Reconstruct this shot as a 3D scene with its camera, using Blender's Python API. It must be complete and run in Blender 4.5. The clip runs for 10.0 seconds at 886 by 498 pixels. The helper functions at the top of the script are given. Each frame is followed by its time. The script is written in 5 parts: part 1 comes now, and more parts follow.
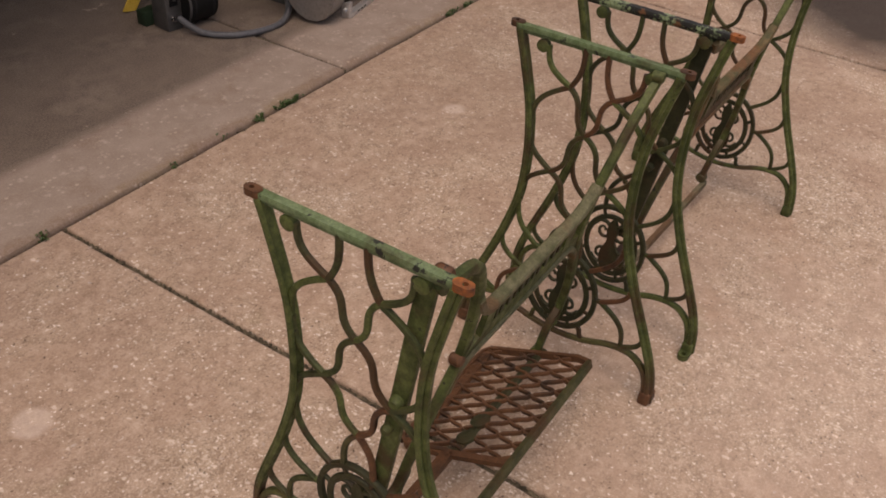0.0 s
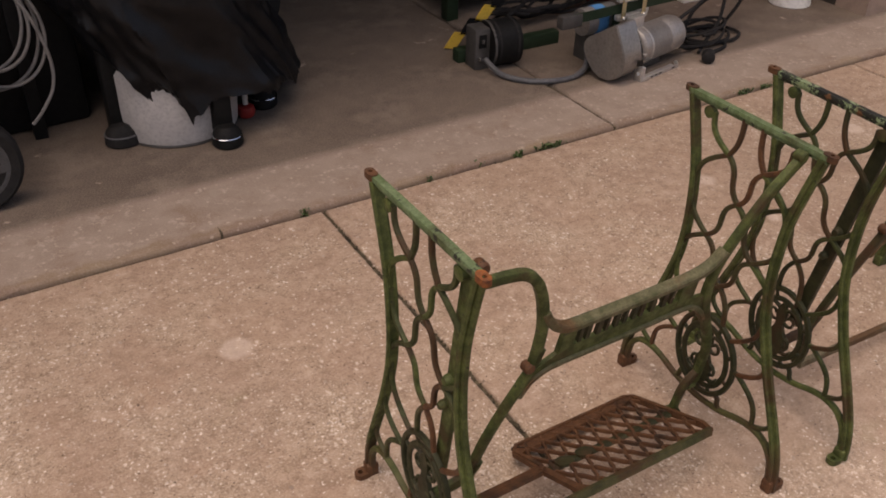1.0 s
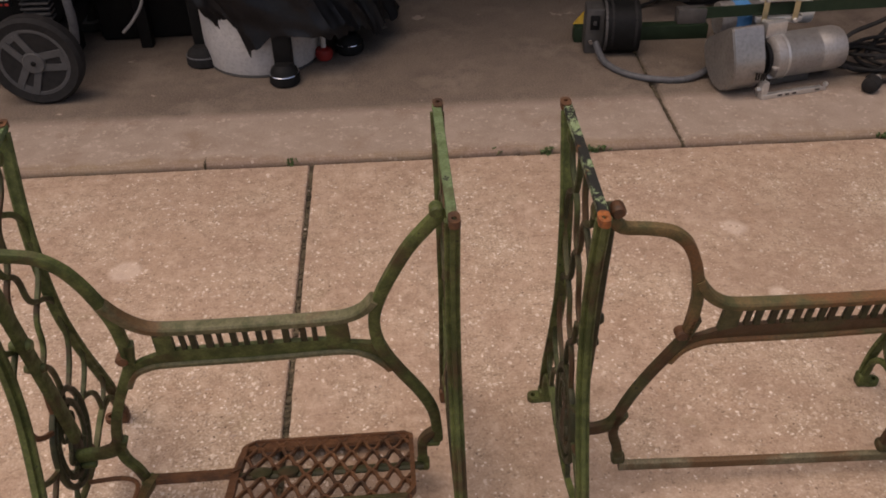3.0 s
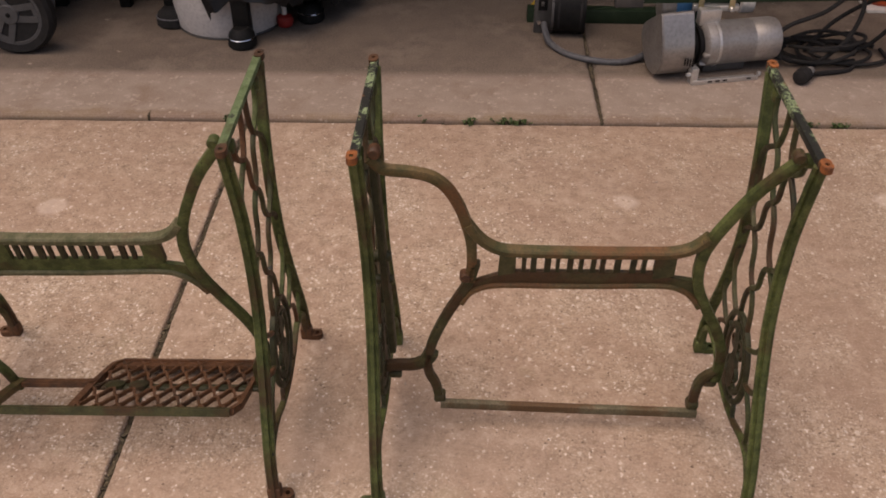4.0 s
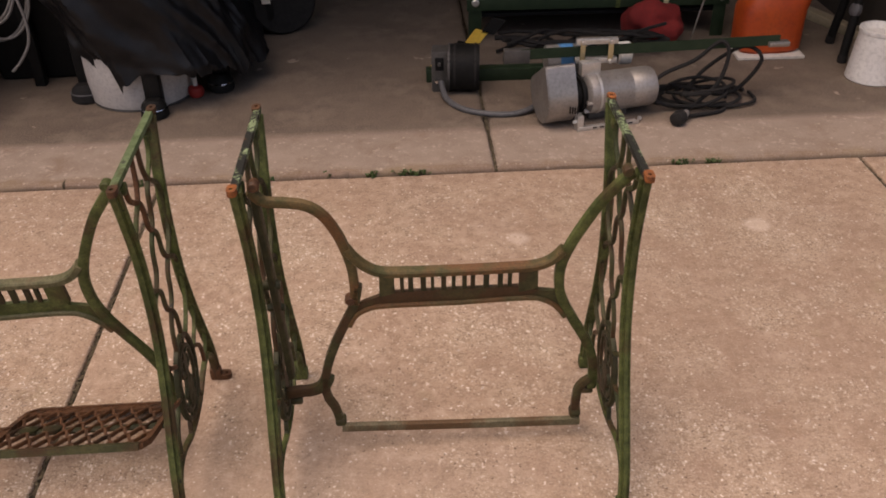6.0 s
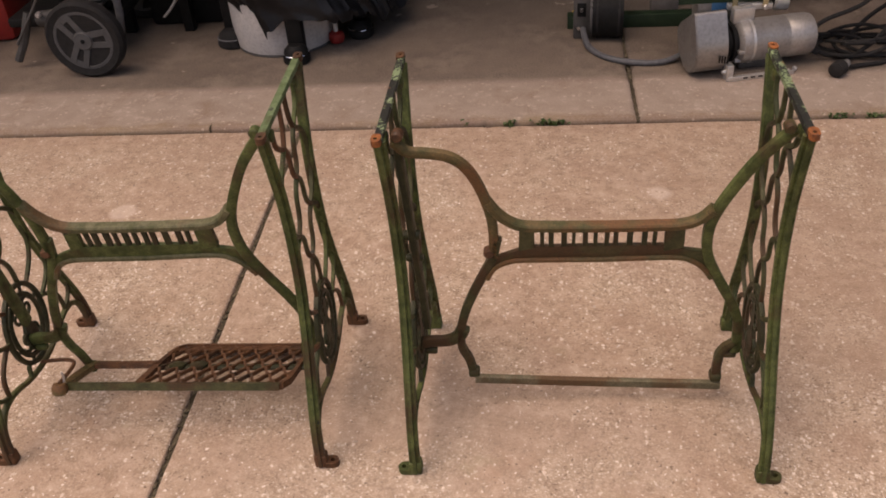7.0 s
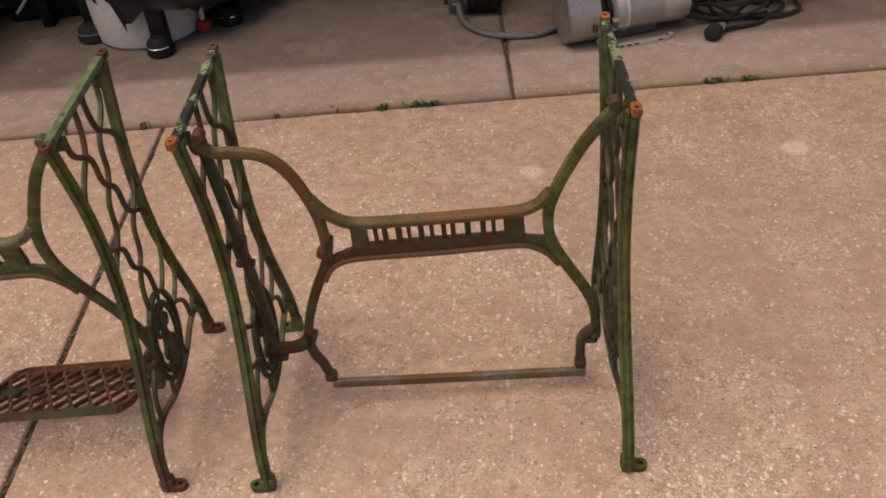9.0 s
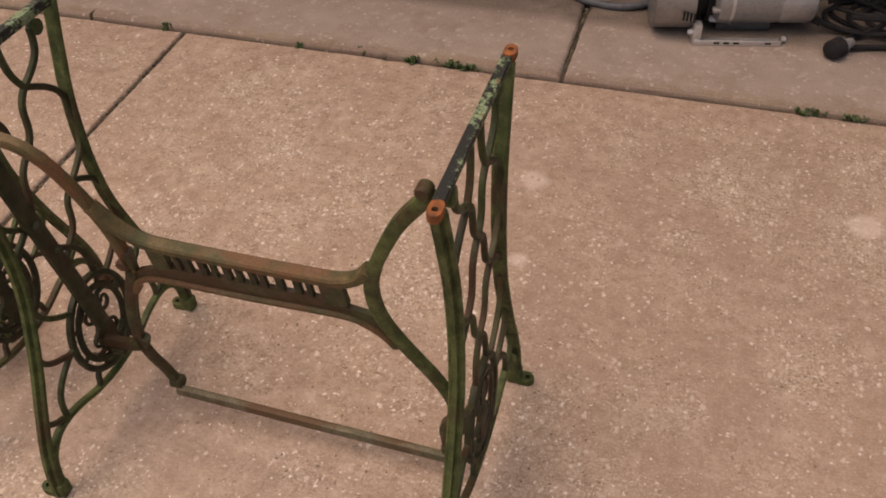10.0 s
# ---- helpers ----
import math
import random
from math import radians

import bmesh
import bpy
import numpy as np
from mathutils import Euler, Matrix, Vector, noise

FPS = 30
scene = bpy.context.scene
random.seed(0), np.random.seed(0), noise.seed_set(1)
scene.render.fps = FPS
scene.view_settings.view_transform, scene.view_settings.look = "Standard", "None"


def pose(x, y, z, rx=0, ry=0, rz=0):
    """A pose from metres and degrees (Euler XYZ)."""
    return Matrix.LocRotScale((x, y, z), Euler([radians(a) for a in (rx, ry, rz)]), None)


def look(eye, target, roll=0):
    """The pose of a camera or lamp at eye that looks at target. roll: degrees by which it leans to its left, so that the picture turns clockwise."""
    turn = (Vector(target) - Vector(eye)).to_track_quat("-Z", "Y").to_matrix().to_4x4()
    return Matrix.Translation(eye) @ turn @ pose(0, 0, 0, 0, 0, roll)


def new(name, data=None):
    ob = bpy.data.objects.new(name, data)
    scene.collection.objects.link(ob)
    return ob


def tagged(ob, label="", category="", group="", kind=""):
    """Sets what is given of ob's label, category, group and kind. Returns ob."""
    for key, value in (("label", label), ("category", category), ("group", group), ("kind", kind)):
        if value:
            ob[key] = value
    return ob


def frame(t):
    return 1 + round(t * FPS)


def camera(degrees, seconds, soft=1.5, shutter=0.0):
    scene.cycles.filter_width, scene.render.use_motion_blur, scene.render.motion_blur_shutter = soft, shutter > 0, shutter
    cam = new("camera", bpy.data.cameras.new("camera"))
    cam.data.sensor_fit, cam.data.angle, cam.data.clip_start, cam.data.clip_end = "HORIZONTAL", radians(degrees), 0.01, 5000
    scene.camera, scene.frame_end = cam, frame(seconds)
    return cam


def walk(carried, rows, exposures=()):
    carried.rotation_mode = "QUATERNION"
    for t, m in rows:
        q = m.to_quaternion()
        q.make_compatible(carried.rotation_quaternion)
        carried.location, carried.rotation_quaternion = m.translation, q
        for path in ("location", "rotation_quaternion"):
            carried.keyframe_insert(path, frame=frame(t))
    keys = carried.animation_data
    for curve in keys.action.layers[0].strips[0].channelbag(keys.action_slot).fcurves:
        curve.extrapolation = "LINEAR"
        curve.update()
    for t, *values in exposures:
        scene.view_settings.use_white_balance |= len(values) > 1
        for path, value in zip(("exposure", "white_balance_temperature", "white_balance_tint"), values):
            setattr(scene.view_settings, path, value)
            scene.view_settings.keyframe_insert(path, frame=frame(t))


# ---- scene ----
cam = camera(51.5, 10.0, soft=1.8)
PATH = [
    (0, (-1.319, -0.408, 1.323), (0.014, 0.461, 0.112), 3.60),
    (0.2, (-1.341, -0.490, 1.316), (-0.052, 0.450, 0.120), 3.25),
    (0.4, (-1.331, -0.579, 1.322), (-0.247, 0.516, 0.047), -0.10),
    (0.5, (-1.406, -0.590, 1.315), (-0.319, 0.550, 0.083), 2.60),
    (0.8, (-1.278, -0.725, 1.354), (-0.341, 0.643, 0.222), 0.82),
    (1, (-1.180, -0.789, 1.364), (-0.346, 0.644, 0.246), 1.20),
    (1.2, (-1.061, -0.822, 1.364), (-0.487, 0.655, 0.123), -1.52),
    (1.5, (-0.850, -0.810, 1.348), (-0.419, 0.652, 0.054), 0.80),
    (1.7, (-0.743, -0.808, 1.361), (-0.275, 0.660, 0.094), 5.42),
    (2, (-0.566, -0.833, 1.370), (-0.111, 0.701, 0.170), 4.60),
    (2.2, (-0.454, -0.868, 1.360), (-0.196, 0.725, 0.213), 0.36),
    (2.5, (-0.290, -0.931, 1.383), (-0.170, 0.691, 0.219), -1.10),
    (3, (-0.073, -0.929, 1.356), (-0.020, 0.667, 0.152), -1.10),
    (3.2, (0.010, -0.919, 1.360), (0.089, 0.641, 0.111), 0.10),
    (4.3, (0.415, -1.169, 1.398), (0.295, 0.437, 0.213), -0.60),
    (4.5, (0.435, -1.208, 1.412), (0.331, 0.437, 0.279), -1.30),
    (5, (0.436, -1.256, 1.409), (0.446, 0.462, 0.385), -0.40),
    (5.2, (0.439, -1.265, 1.405), (0.469, 0.459, 0.391), -0.40),
    (6.3, (0.451, -1.246, 1.396), (0.493, 0.391, 0.249), -1.20),
    (6.5, (0.440, -1.239, 1.396), (0.413, 0.381, 0.223), -2.00),
    (7, (0.426, -1.228, 1.392), (0.194, 0.369, 0.211), -4.80),
    (7.5, (0.424, -1.225, 1.393), (0.131, 0.357, 0.204), -5.50),
    (8, (0.435, -1.228, 1.385), (0.198, 0.355, 0.186), -4.70),
    (8.5, (0.497, -1.220, 1.379), (0.357, 0.362, 0.163), -6.00),
    (8.7, (0.526, -1.202, 1.377), (0.428, 0.398, 0.139), -7.00),
    (9, (0.597, -1.117, 1.344), (0.494, 0.458, 0.115), -5.90),
    (9.3, (0.718, -0.994, 1.317), (0.514, 0.565, 0.073), -4.82),
    (9.5, (0.798, -0.885, 1.314), (0.526, 0.620, 0.025), -4.80),
    (9.7, (0.877, -0.782, 1.309), (0.573, 0.657, -0.047), -3.62),
    (10, (1.038, -0.645, 1.290), (0.562, 0.729, -0.084), -2.40),
]
walk(cam, [(t, look(eye, target, roll)) for t, eye, target, roll in PATH],
     exposures=[(0.0, 0.60, 7400.0, 20.0), (2.5, 0.65, 7400.0, 20.0), (5.0, 0.73, 7600.0, 22.0), (7.0, 0.85, 7700.0, 22.0), (8.0, 0.85, 7700.0, 22.0), (10.0, 0.71, 7700.0, 22.0)])

# ---- world, sun and exposure ----
SUN_EL, SUN_AZ = radians(72), radians(250)
world = bpy.data.worlds.new("sky")
scene.world = world
world.use_nodes = True
wn = world.node_tree.nodes
sky = wn.new("ShaderNodeTexSky")
sky.sky_type = "NISHITA"
sky.sun_disc = False
sky.sun_elevation, sky.sun_rotation = SUN_EL, SUN_AZ
sky.air_density, sky.dust_density, sky.ozone_density = 1.0, 4.0, 1.0
world.node_tree.links.new(sky.outputs[0], wn["Background"].inputs[0])
wn["Background"].inputs[1].default_value = 0.10
sun = new("sun", bpy.data.lights.new("sun", "SUN"))
sun.data.energy, sun.data.angle, sun.data.color = 1.0, radians(75), (1.0, 0.93, 0.84)
sun.matrix_world = look((9 * math.cos(SUN_EL) * math.sin(SUN_AZ), 9 * math.cos(SUN_EL) * math.cos(SUN_AZ), 9 * math.sin(SUN_EL)), (0, 0, 0))


# ---- materials ----
def mat(name, rough=0.7, metal=0.0, spec=0.4):
    m = bpy.data.materials.new(name)
    m.use_nodes = True
    p = m.node_tree.nodes["Principled BSDF"]
    p.inputs["Roughness"].default_value, p.inputs["Metallic"].default_value = rough, metal
    p.inputs["Specular IOR Level"].default_value = spec
    return m, m.node_tree, p


def node(nt, kind, **sockets):
    n = nt.nodes.new(kind)
    for k, v in sockets.items():
        n.inputs[k.replace("_", " ")].default_value = v
    return n


def coords(nt, offset=0.0):
    """Object coordinates, shifted by the object's random number so that repeats differ."""
    tc = nt.nodes.new("ShaderNodeTexCoord")
    if not offset:
        return tc.outputs["Object"]
    info, mul, add = nt.nodes.new("ShaderNodeObjectInfo"), nt.nodes.new("ShaderNodeMath"), nt.nodes.new("ShaderNodeVectorMath")
    mul.operation, mul.inputs[1].default_value = "MULTIPLY", offset
    nt.links.new(info.outputs["Random"], mul.inputs[0])
    nt.links.new(tc.outputs["Object"], add.inputs[0])
    nt.links.new(mul.outputs[0], add.inputs[1])
    return add.outputs[0]


def noise_tex(nt, vec, scale, detail=4.0, rough=0.6):
    n = node(nt, "ShaderNodeTexNoise", Scale=scale, Detail=detail, Roughness=rough)
    nt.links.new(vec, n.inputs["Vector"])
    return n.outputs["Fac"]


def mask(nt, fac, lo, hi):
    r = nt.nodes.new("ShaderNodeMapRange")
    r.inputs["From Min"].default_value, r.inputs["From Max"].default_value = lo, hi
    nt.links.new(fac, r.inputs["Value"])
    return r.outputs[0]


def mix(nt, fac, a, b, mode="MIX"):
    n = nt.nodes.new("ShaderNodeMix")
    n.data_type, n.blend_type = "RGBA", mode
    for sock, v in ((n.inputs[0], fac), (n.inputs[6], a), (n.inputs[7], b)):
        if isinstance(v, (int, float)):
            sock.default_value = v
        elif isinstance(v, tuple):
            sock.default_value = (*v, 1)
        else:
            nt.links.new(v, sock)
    return n.outputs[2]


def math_node(nt, op, a, b):
    n = nt.nodes.new("ShaderNodeMath")
    n.operation = op
    for sock, v in zip(n.inputs, (a, b)):
        if isinstance(v, (int, float)):
            sock.default_value = v
        else:
            nt.links.new(v, sock)
    return n.outputs[0]


def bump(nt, p, height, strength, dist):
    b = node(nt, "ShaderNodeBump", Strength=strength, Distance=dist)
    nt.links.new(height, b.inputs["Height"])
    nt.links.new(b.outputs[0], p.inputs["Normal"])


def iron(name, paint, worn, rust, chips, rusty, rough=0.55, low=0.0):
    """Old painted cast iron: paint in two tones, chips and rust in patches, a rough cast surface."""
    m, nt, p = mat(name, rough, 0.0, 0.28)
    v = coords(nt, 7.0)
    big, mid, fine = noise_tex(nt, v, 9, 5), noise_tex(nt, v, 42, 5, 0.65), noise_tex(nt, v, 260, 3)
    c = mix(nt, mask(nt, math_node(nt, "ADD", math_node(nt, "MULTIPLY", mid, 0.6), math_node(nt, "MULTIPLY", noise_tex(nt, v, 17, 4, 0.6), 0.4)), 0.41, 0.60), paint, worn)
    c = mix(nt, mask(nt, big, 0.62 - rusty, 0.74 - rusty), c, rust)
    if low:
        # rust that has crept up from the foot
        tc, sep = nt.nodes.new("ShaderNodeTexCoord"), nt.nodes.new("ShaderNodeSeparateXYZ")
        nt.links.new(tc.outputs["Object"], sep.inputs[0])
        creep = math_node(nt, "ADD", sep.outputs[2], math_node(nt, "MULTIPLY", math_node(nt, "ADD", big, mid), -0.11))
        c = mix(nt, mask(nt, creep, low - 0.08, low - 0.17), c, mix(nt, mask(nt, mid, 0.4, 0.6), (0.10, 0.05, 0.024), (0.065, 0.04, 0.02)))
    c = mix(nt, mask(nt, mid, chips, chips + 0.03), c, (0.014, 0.015, 0.012))
    c = mix(nt, mask(nt, fine, 0.35, 0.7), c, mix(nt, 0.45, c, (0.02, 0.02, 0.015)))
    nt.links.new(c, p.inputs["Base Color"])
    nt.links.new(mask(nt, mid, 1.25, 0.0), p.inputs["Roughness"])
    bump(nt, p, math_node(nt, "ADD", fine, mid), 0.35, 0.0012)
    return m


GREEN, WORN = (0.042, 0.056, 0.013), (0.106, 0.130, 0.038)
IRON = iron("green_painted_iron", GREEN, WORN, (0.058, 0.036, 0.014), 0.66, 0.10)
IRON_FOOT = iron("green_iron_rusted_low", GREEN, WORN, (0.058, 0.036, 0.014), 0.66, 0.10, low=0.10)
# a darker tone of the green, mixed in among the lattice bars
IRON_MID = iron("mid_green_iron", (0.028, 0.036, 0.010), (0.064, 0.074, 0.023), (0.050, 0.030, 0.013), 0.65, 0.12)
IRON_DARK = iron("dark_green_iron", (0.018, 0.021, 0.007), (0.038, 0.038, 0.013), (0.046, 0.026, 0.010), 0.64, 0.09)
IRON_BROWN = iron("rust_brown_iron", (0.092, 0.040, 0.018), (0.135, 0.060, 0.026), (0.040, 0.021, 0.012), 0.68, 0.10, 0.75)
IRON_RAIL = iron("rust_stained_green_iron", (0.070, 0.066, 0.024), (0.150, 0.100, 0.040), (0.150, 0.072, 0.028), 0.70, 0.14, 0.6)
IRON_OLIVE = iron("worn_olive_iron", (0.074, 0.078, 0.032), (0.150, 0.138, 0.074), (0.120, 0.070, 0.030), 0.70, 0.09, 0.6)
IRON_WARM = iron("browned_green_iron", (0.038, 0.040, 0.014), (0.074, 0.070, 0.026), (0.066, 0.034, 0.014), 0.66, 0.17)
MINT = iron("faded_mint_paint", (0.088, 0.132, 0.052), (0.165, 0.225, 0.112), (0.06, 0.055, 0.022), 0.60, 0.09)


def flaked(name):
    """Black paint breaking up over faded mint, with a little rust."""
    m, nt, p = mat(name, 0.55, 0.0, 0.4)
    v = coords(nt, 7.0)
    big, mid, fine = noise_tex(nt, v, 22, 4), noise_tex(nt, v, 150, 6, 0.75), noise_tex(nt, v, 260, 3)
    f = math_node(nt, "ADD", math_node(nt, "MULTIPLY", big, 0.55), math_node(nt, "MULTIPLY", mid, 0.6))
    c = mix(nt, mask(nt, f, 0.592, 0.615), (0.013, 0.014, 0.011), mix(nt, mask(nt, fine, 0.35, 0.65), (0.13, 0.18, 0.085), (0.24, 0.31, 0.17)))
    c = mix(nt, mask(nt, noise_tex(nt, v, 30, 4), 0.63, 0.68), c, (0.13, 0.06, 0.025))
    nt.links.new(c, p.inputs["Base Color"])
    bump(nt, p, f, 0.5, 0.0015)
    return m


FLAKED = flaked("black_paint_flaking_off_mint")
ROD = iron("grey_green_rod", (0.120, 0.105, 0.060), (0.190, 0.160, 0.098), (0.12, 0.066, 0.03), 0.70, 0.20, 0.75)


def plain(name, a, b, scale=30.0, rough=0.6, metal=0.0, rel=0.15, dist=0.001, spec=0.4):
    """A surface in two tones of one colour with fine relief."""
    m, nt, p = mat(name, rough, metal, spec)
    v = coords(nt, 3.0)
    f, g = noise_tex(nt, v, scale, 5), noise_tex(nt, v, scale * 7, 3)
    c = mix(nt, mask(nt, f, 0.35, 0.68), a, b)
    nt.links.new(mix(nt, mask(nt, g, 0.45, 0.8), c, mix(nt, 0.3, c, (0.02, 0.018, 0.015))), p.inputs["Base Color"])
    bump(nt, p, g, rel, dist)
    return m


RUST = plain("orange_rust", (0.34, 0.105, 0.022), (0.085, 0.034, 0.016), 70, 0.85, rel=0.5)
# near-black for solid plugs and bars that paint the shade in holes and slots
HOLE_SHADE = plain("hole_shade", (0.012, 0.009, 0.007), (0.02, 0.014, 0.01), 60, 0.9)


def driveway_material():
    """Weathered exposed-aggregate concrete: pinkish sand, pale chips in drifts, dark pits, pale round stains."""
    m, nt, p = mat("exposed_aggregate_concrete", 0.88, 0.0, 0.25)
    tc = nt.nodes.new("ShaderNodeNewGeometry").outputs["Position"]
    cloud, patch = noise_tex(nt, tc, 1.6, 5, 0.62), noise_tex(nt, tc, 6.5, 6, 0.65)
    sand, grit = noise_tex(nt, tc, 110, 5, 0.72), noise_tex(nt, tc, 330, 2, 0.6)
    # the trowelled margin along the garage joint is smoother
    axes = nt.nodes.new("ShaderNodeSeparateXYZ")
    nt.links.new(tc, axes.inputs[0])
    inset = math_node(nt, "SUBTRACT", 1.298, math_node(nt, "SUBTRACT", axes.outputs[1], math_node(nt, "MULTIPLY", axes.outputs[0], 0.019)))
    inset = math_node(nt, "ADD", inset, math_node(nt, "MULTIPLY", patch, -0.16))
    body = mask(nt, inset, -0.03, 0.06)
    rough = mask(nt, math_node(nt, "ADD", math_node(nt, "MULTIPLY", cloud, 0.6), math_node(nt, "MULTIPLY", patch, 0.5)), 0.50, 0.68)
    rough = math_node(nt, "MULTIPLY", rough, body)
    c = mix(nt, mask(nt, patch, 0.3, 0.7), (0.336, 0.233, 0.165), (0.404, 0.289, 0.207))
    c = mix(nt, math_node(nt, "MULTIPLY", mask(nt, noise_tex(nt, tc, 2.9, 5, 0.6), 0.45, 0.68), 0.55), c, (0.310, 0.216, 0.158))
    c = mix(nt, math_node(nt, "MULTIPLY", rough, 0.55), c, (0.405, 0.314, 0.220))
    deep = mix(nt, math_node(nt, "ADD", 0.20, math_node(nt, "MULTIPLY", rough, 0.36)), c, (0.120, 0.078, 0.052))
    c = mix(nt, mask(nt, sand, 0.36, 0.56), deep, c)
    c = mix(nt, mask(nt, noise_tex(nt, tc, 190, 3, 0.7), 0.50, 0.66), c, mix(nt, math_node(nt, "ADD", 0.20, math_node(nt, "MULTIPLY", rough, 0.42)), c, (0.76, 0.65, 0.54)))
    c = mix(nt, mask(nt, noise_tex(nt, tc, 160, 3, 0.7), 0.36, 0.27), c, mix(nt, 0.65, c, (0.11, 0.072, 0.05)))
    c = mix(nt, mask(nt, grit, 0.56, 0.72), c, mix(nt, math_node(nt, "ADD", 0.10, math_node(nt, "MULTIPLY", rough, 0.28)), c, (0.62, 0.53, 0.44)))
    c = mix(nt, math_node(nt, "MULTIPLY", mask(nt, noise_tex(nt, tc, 4.3, 6, 0.7), 0.58, 0.74), 0.40), c, (0.34, 0.195, 0.115))
    c = mix(nt, math_node(nt, "MULTIPLY", mask(nt, noise_tex(nt, tc, 3.7, 6, 0.7), 0.46, 0.30), 0.35), c, (0.54, 0.42, 0.33))
    # mottling a few centimetres across, and paler worn cement between the drifts of stone
    fleck = noise_tex(nt, tc, 26, 5, 0.72)
    c = mix(nt, math_node(nt, "MULTIPLY", mask(nt, fleck, 0.50, 0.64), 0.55), c, (0.225, 0.155, 0.106))
    c = mix(nt, math_node(nt, "MULTIPLY", mask(nt, fleck, 0.47, 0.34), 0.45), c, (0.560, 0.445, 0.340))
    c = mix(nt, math_node(nt, "MULTIPLY", mask(nt, noise_tex(nt, tc, 58, 5, 0.75), 0.54, 0.68), 0.60), c, (0.175, 0.118, 0.080))
    # faint green growth in a few patches
    c = mix(nt, math_node(nt, "MULTIPLY", mask(nt, noise_tex(nt, tc, 5.1, 4, 0.6), 0.64, 0.76), 0.25), c, (0.26, 0.25, 0.12))
    drifts = math_node(nt, "MULTIPLY", mask(nt, noise_tex(nt, tc, 9.0, 5, 0.68), 0.50, 0.72), body)
    wob = node(nt, "ShaderNodeTexNoise", Scale=130.0, Detail=2.0)
    nt.links.new(tc, wob.inputs["Vector"])
    for scale, size, col, keep, opaque, stretch in ((48, 0.34, (0.70, 0.61, 0.51), 0.122, 0.42, 1.6), (66, 0.42, (0.70, 0.60, 0.50), 0.150, 0.50, 1.5), (105, 0.50, (0.74, 0.64, 0.54), 0.174, 0.60, 0.65), (170, 0.52, (0.80, 0.71, 0.61), 0.200, 0.74, 1.0),
                                                    (150, 0.40, (0.070, 0.045, 0.030), 0.165, 0.85, 1.2), (85, 0.33, (0.16, 0.100, 0.068), 0.175, 0.6, 1.3)):
        vor = node(nt, "ShaderNodeTexVoronoi", Scale=scale, Randomness=1.0)
        warp = nt.nodes.new("ShaderNodeVectorMath")
        warp.operation = "MULTIPLY_ADD"
        warp.inputs[1].default_value = (0.011, 0.011, 0.011)
        nt.links.new(wob.outputs["Color"], warp.inputs[0])
        nt.links.new(tc, warp.inputs[2])
        sq = nt.nodes.new("ShaderNodeVectorMath")
        sq.operation, sq.inputs[1].default_value = "MULTIPLY", (1.0, stretch, 1.0)
        nt.links.new(warp.outputs[0], sq.inputs[0])
        nt.links.new(sq.outputs[0], vor.inputs["Vector"])
        sep = nt.nodes.new("ShaderNodeSeparateColor")
        nt.links.new(vor.outputs["Color"], sep.inputs[0])
        drift = math_node(nt, "ADD", sep.outputs[0], math_node(nt, "ADD", math_node(nt, "MULTIPLY", rough, -0.26), math_node(nt, "MULTIPLY", drifts, -0.22)))
        chosen = math_node(nt, "LESS_THAN", drift, keep - 0.13)
        edge = mask(nt, math_node(nt, "SUBTRACT", vor.outputs["Distance"], math_node(nt, "MULTIPLY", sep.outputs[1], size)), 0.06, -0.06)
        c = mix(nt, math_node(nt, "MULTIPLY", math_node(nt, "MULTIPLY", chosen, edge), math_node(nt, "MULTIPLY", opaque, math_node(nt, "ADD", 0.45, math_node(nt, "MULTIPLY", sep.outputs[2], 0.55)))), c, col)
    # broad uneven tone: a darker, greyer area and a paler one
    for x, y, r, amount, col in ((1.28, 0.62, 0.85, 0.30, (0.215, 0.155, 0.112)), (0.25, -0.45, 0.70, 0.16, (0.62, 0.50, 0.40))):
        d = nt.nodes.new("ShaderNodeVectorMath")
        d.operation, d.inputs[1].default_value = "DISTANCE", (x, y, 0)
        nt.links.new(tc, d.inputs[0])
        reach = math_node(nt, "ADD", d.outputs["Value"], math_node(nt, "MULTIPLY", math_node(nt, "SUBTRACT", cloud, 0.5), 0.9))
        c = mix(nt, math_node(nt, "MULTIPLY", mask(nt, reach, r, r * 0.45), amount), c, col)
    # soft-edged near-black area at the far right
    dark_blot = nt.nodes.new("ShaderNodeVectorMath")
    dark_blot.operation, dark_blot.inputs[1].default_value = "DISTANCE", (2.52, 0.00, 0)
    nt.links.new(tc, dark_blot.inputs[0])
    far = math_node(nt, "ADD", dark_blot.outputs["Value"], math_node(nt, "MULTIPLY", patch, 0.25))
    c = mix(nt, math_node(nt, "MULTIPLY", mask(nt, far, 0.86, 0.50), 0.93), c, (0.03, 0.024, 0.02))
    for x, y, r in ((0.722, 0.910, 0.032), (1.408, 0.942, 0.036), (-0.777, 0.83, 0.038), (0.745, 0.655, 0.020)):
        d = nt.nodes.new("ShaderNodeVectorMath")
        d.operation, d.inputs[1].default_value = "DISTANCE", (x, y, 0)
        nt.links.new(tc, d.inputs[0])
        edge = math_node(nt, "ADD", d.outputs["Value"], math_node(nt, "MULTIPLY", patch, 0.03))
        c = mix(nt, math_node(nt, "MULTIPLY", mask(nt, edge, r + 0.022, r + 0.006), 0.42), c, (0.60, 0.50, 0.42))
    nt.links.new(c, p.inputs["Base Color"])
    bump(nt, p, math_node(nt, "ADD", sand, math_node(nt, "MULTIPLY", grit, 0.5)), 0.45, 0.004)
    return m


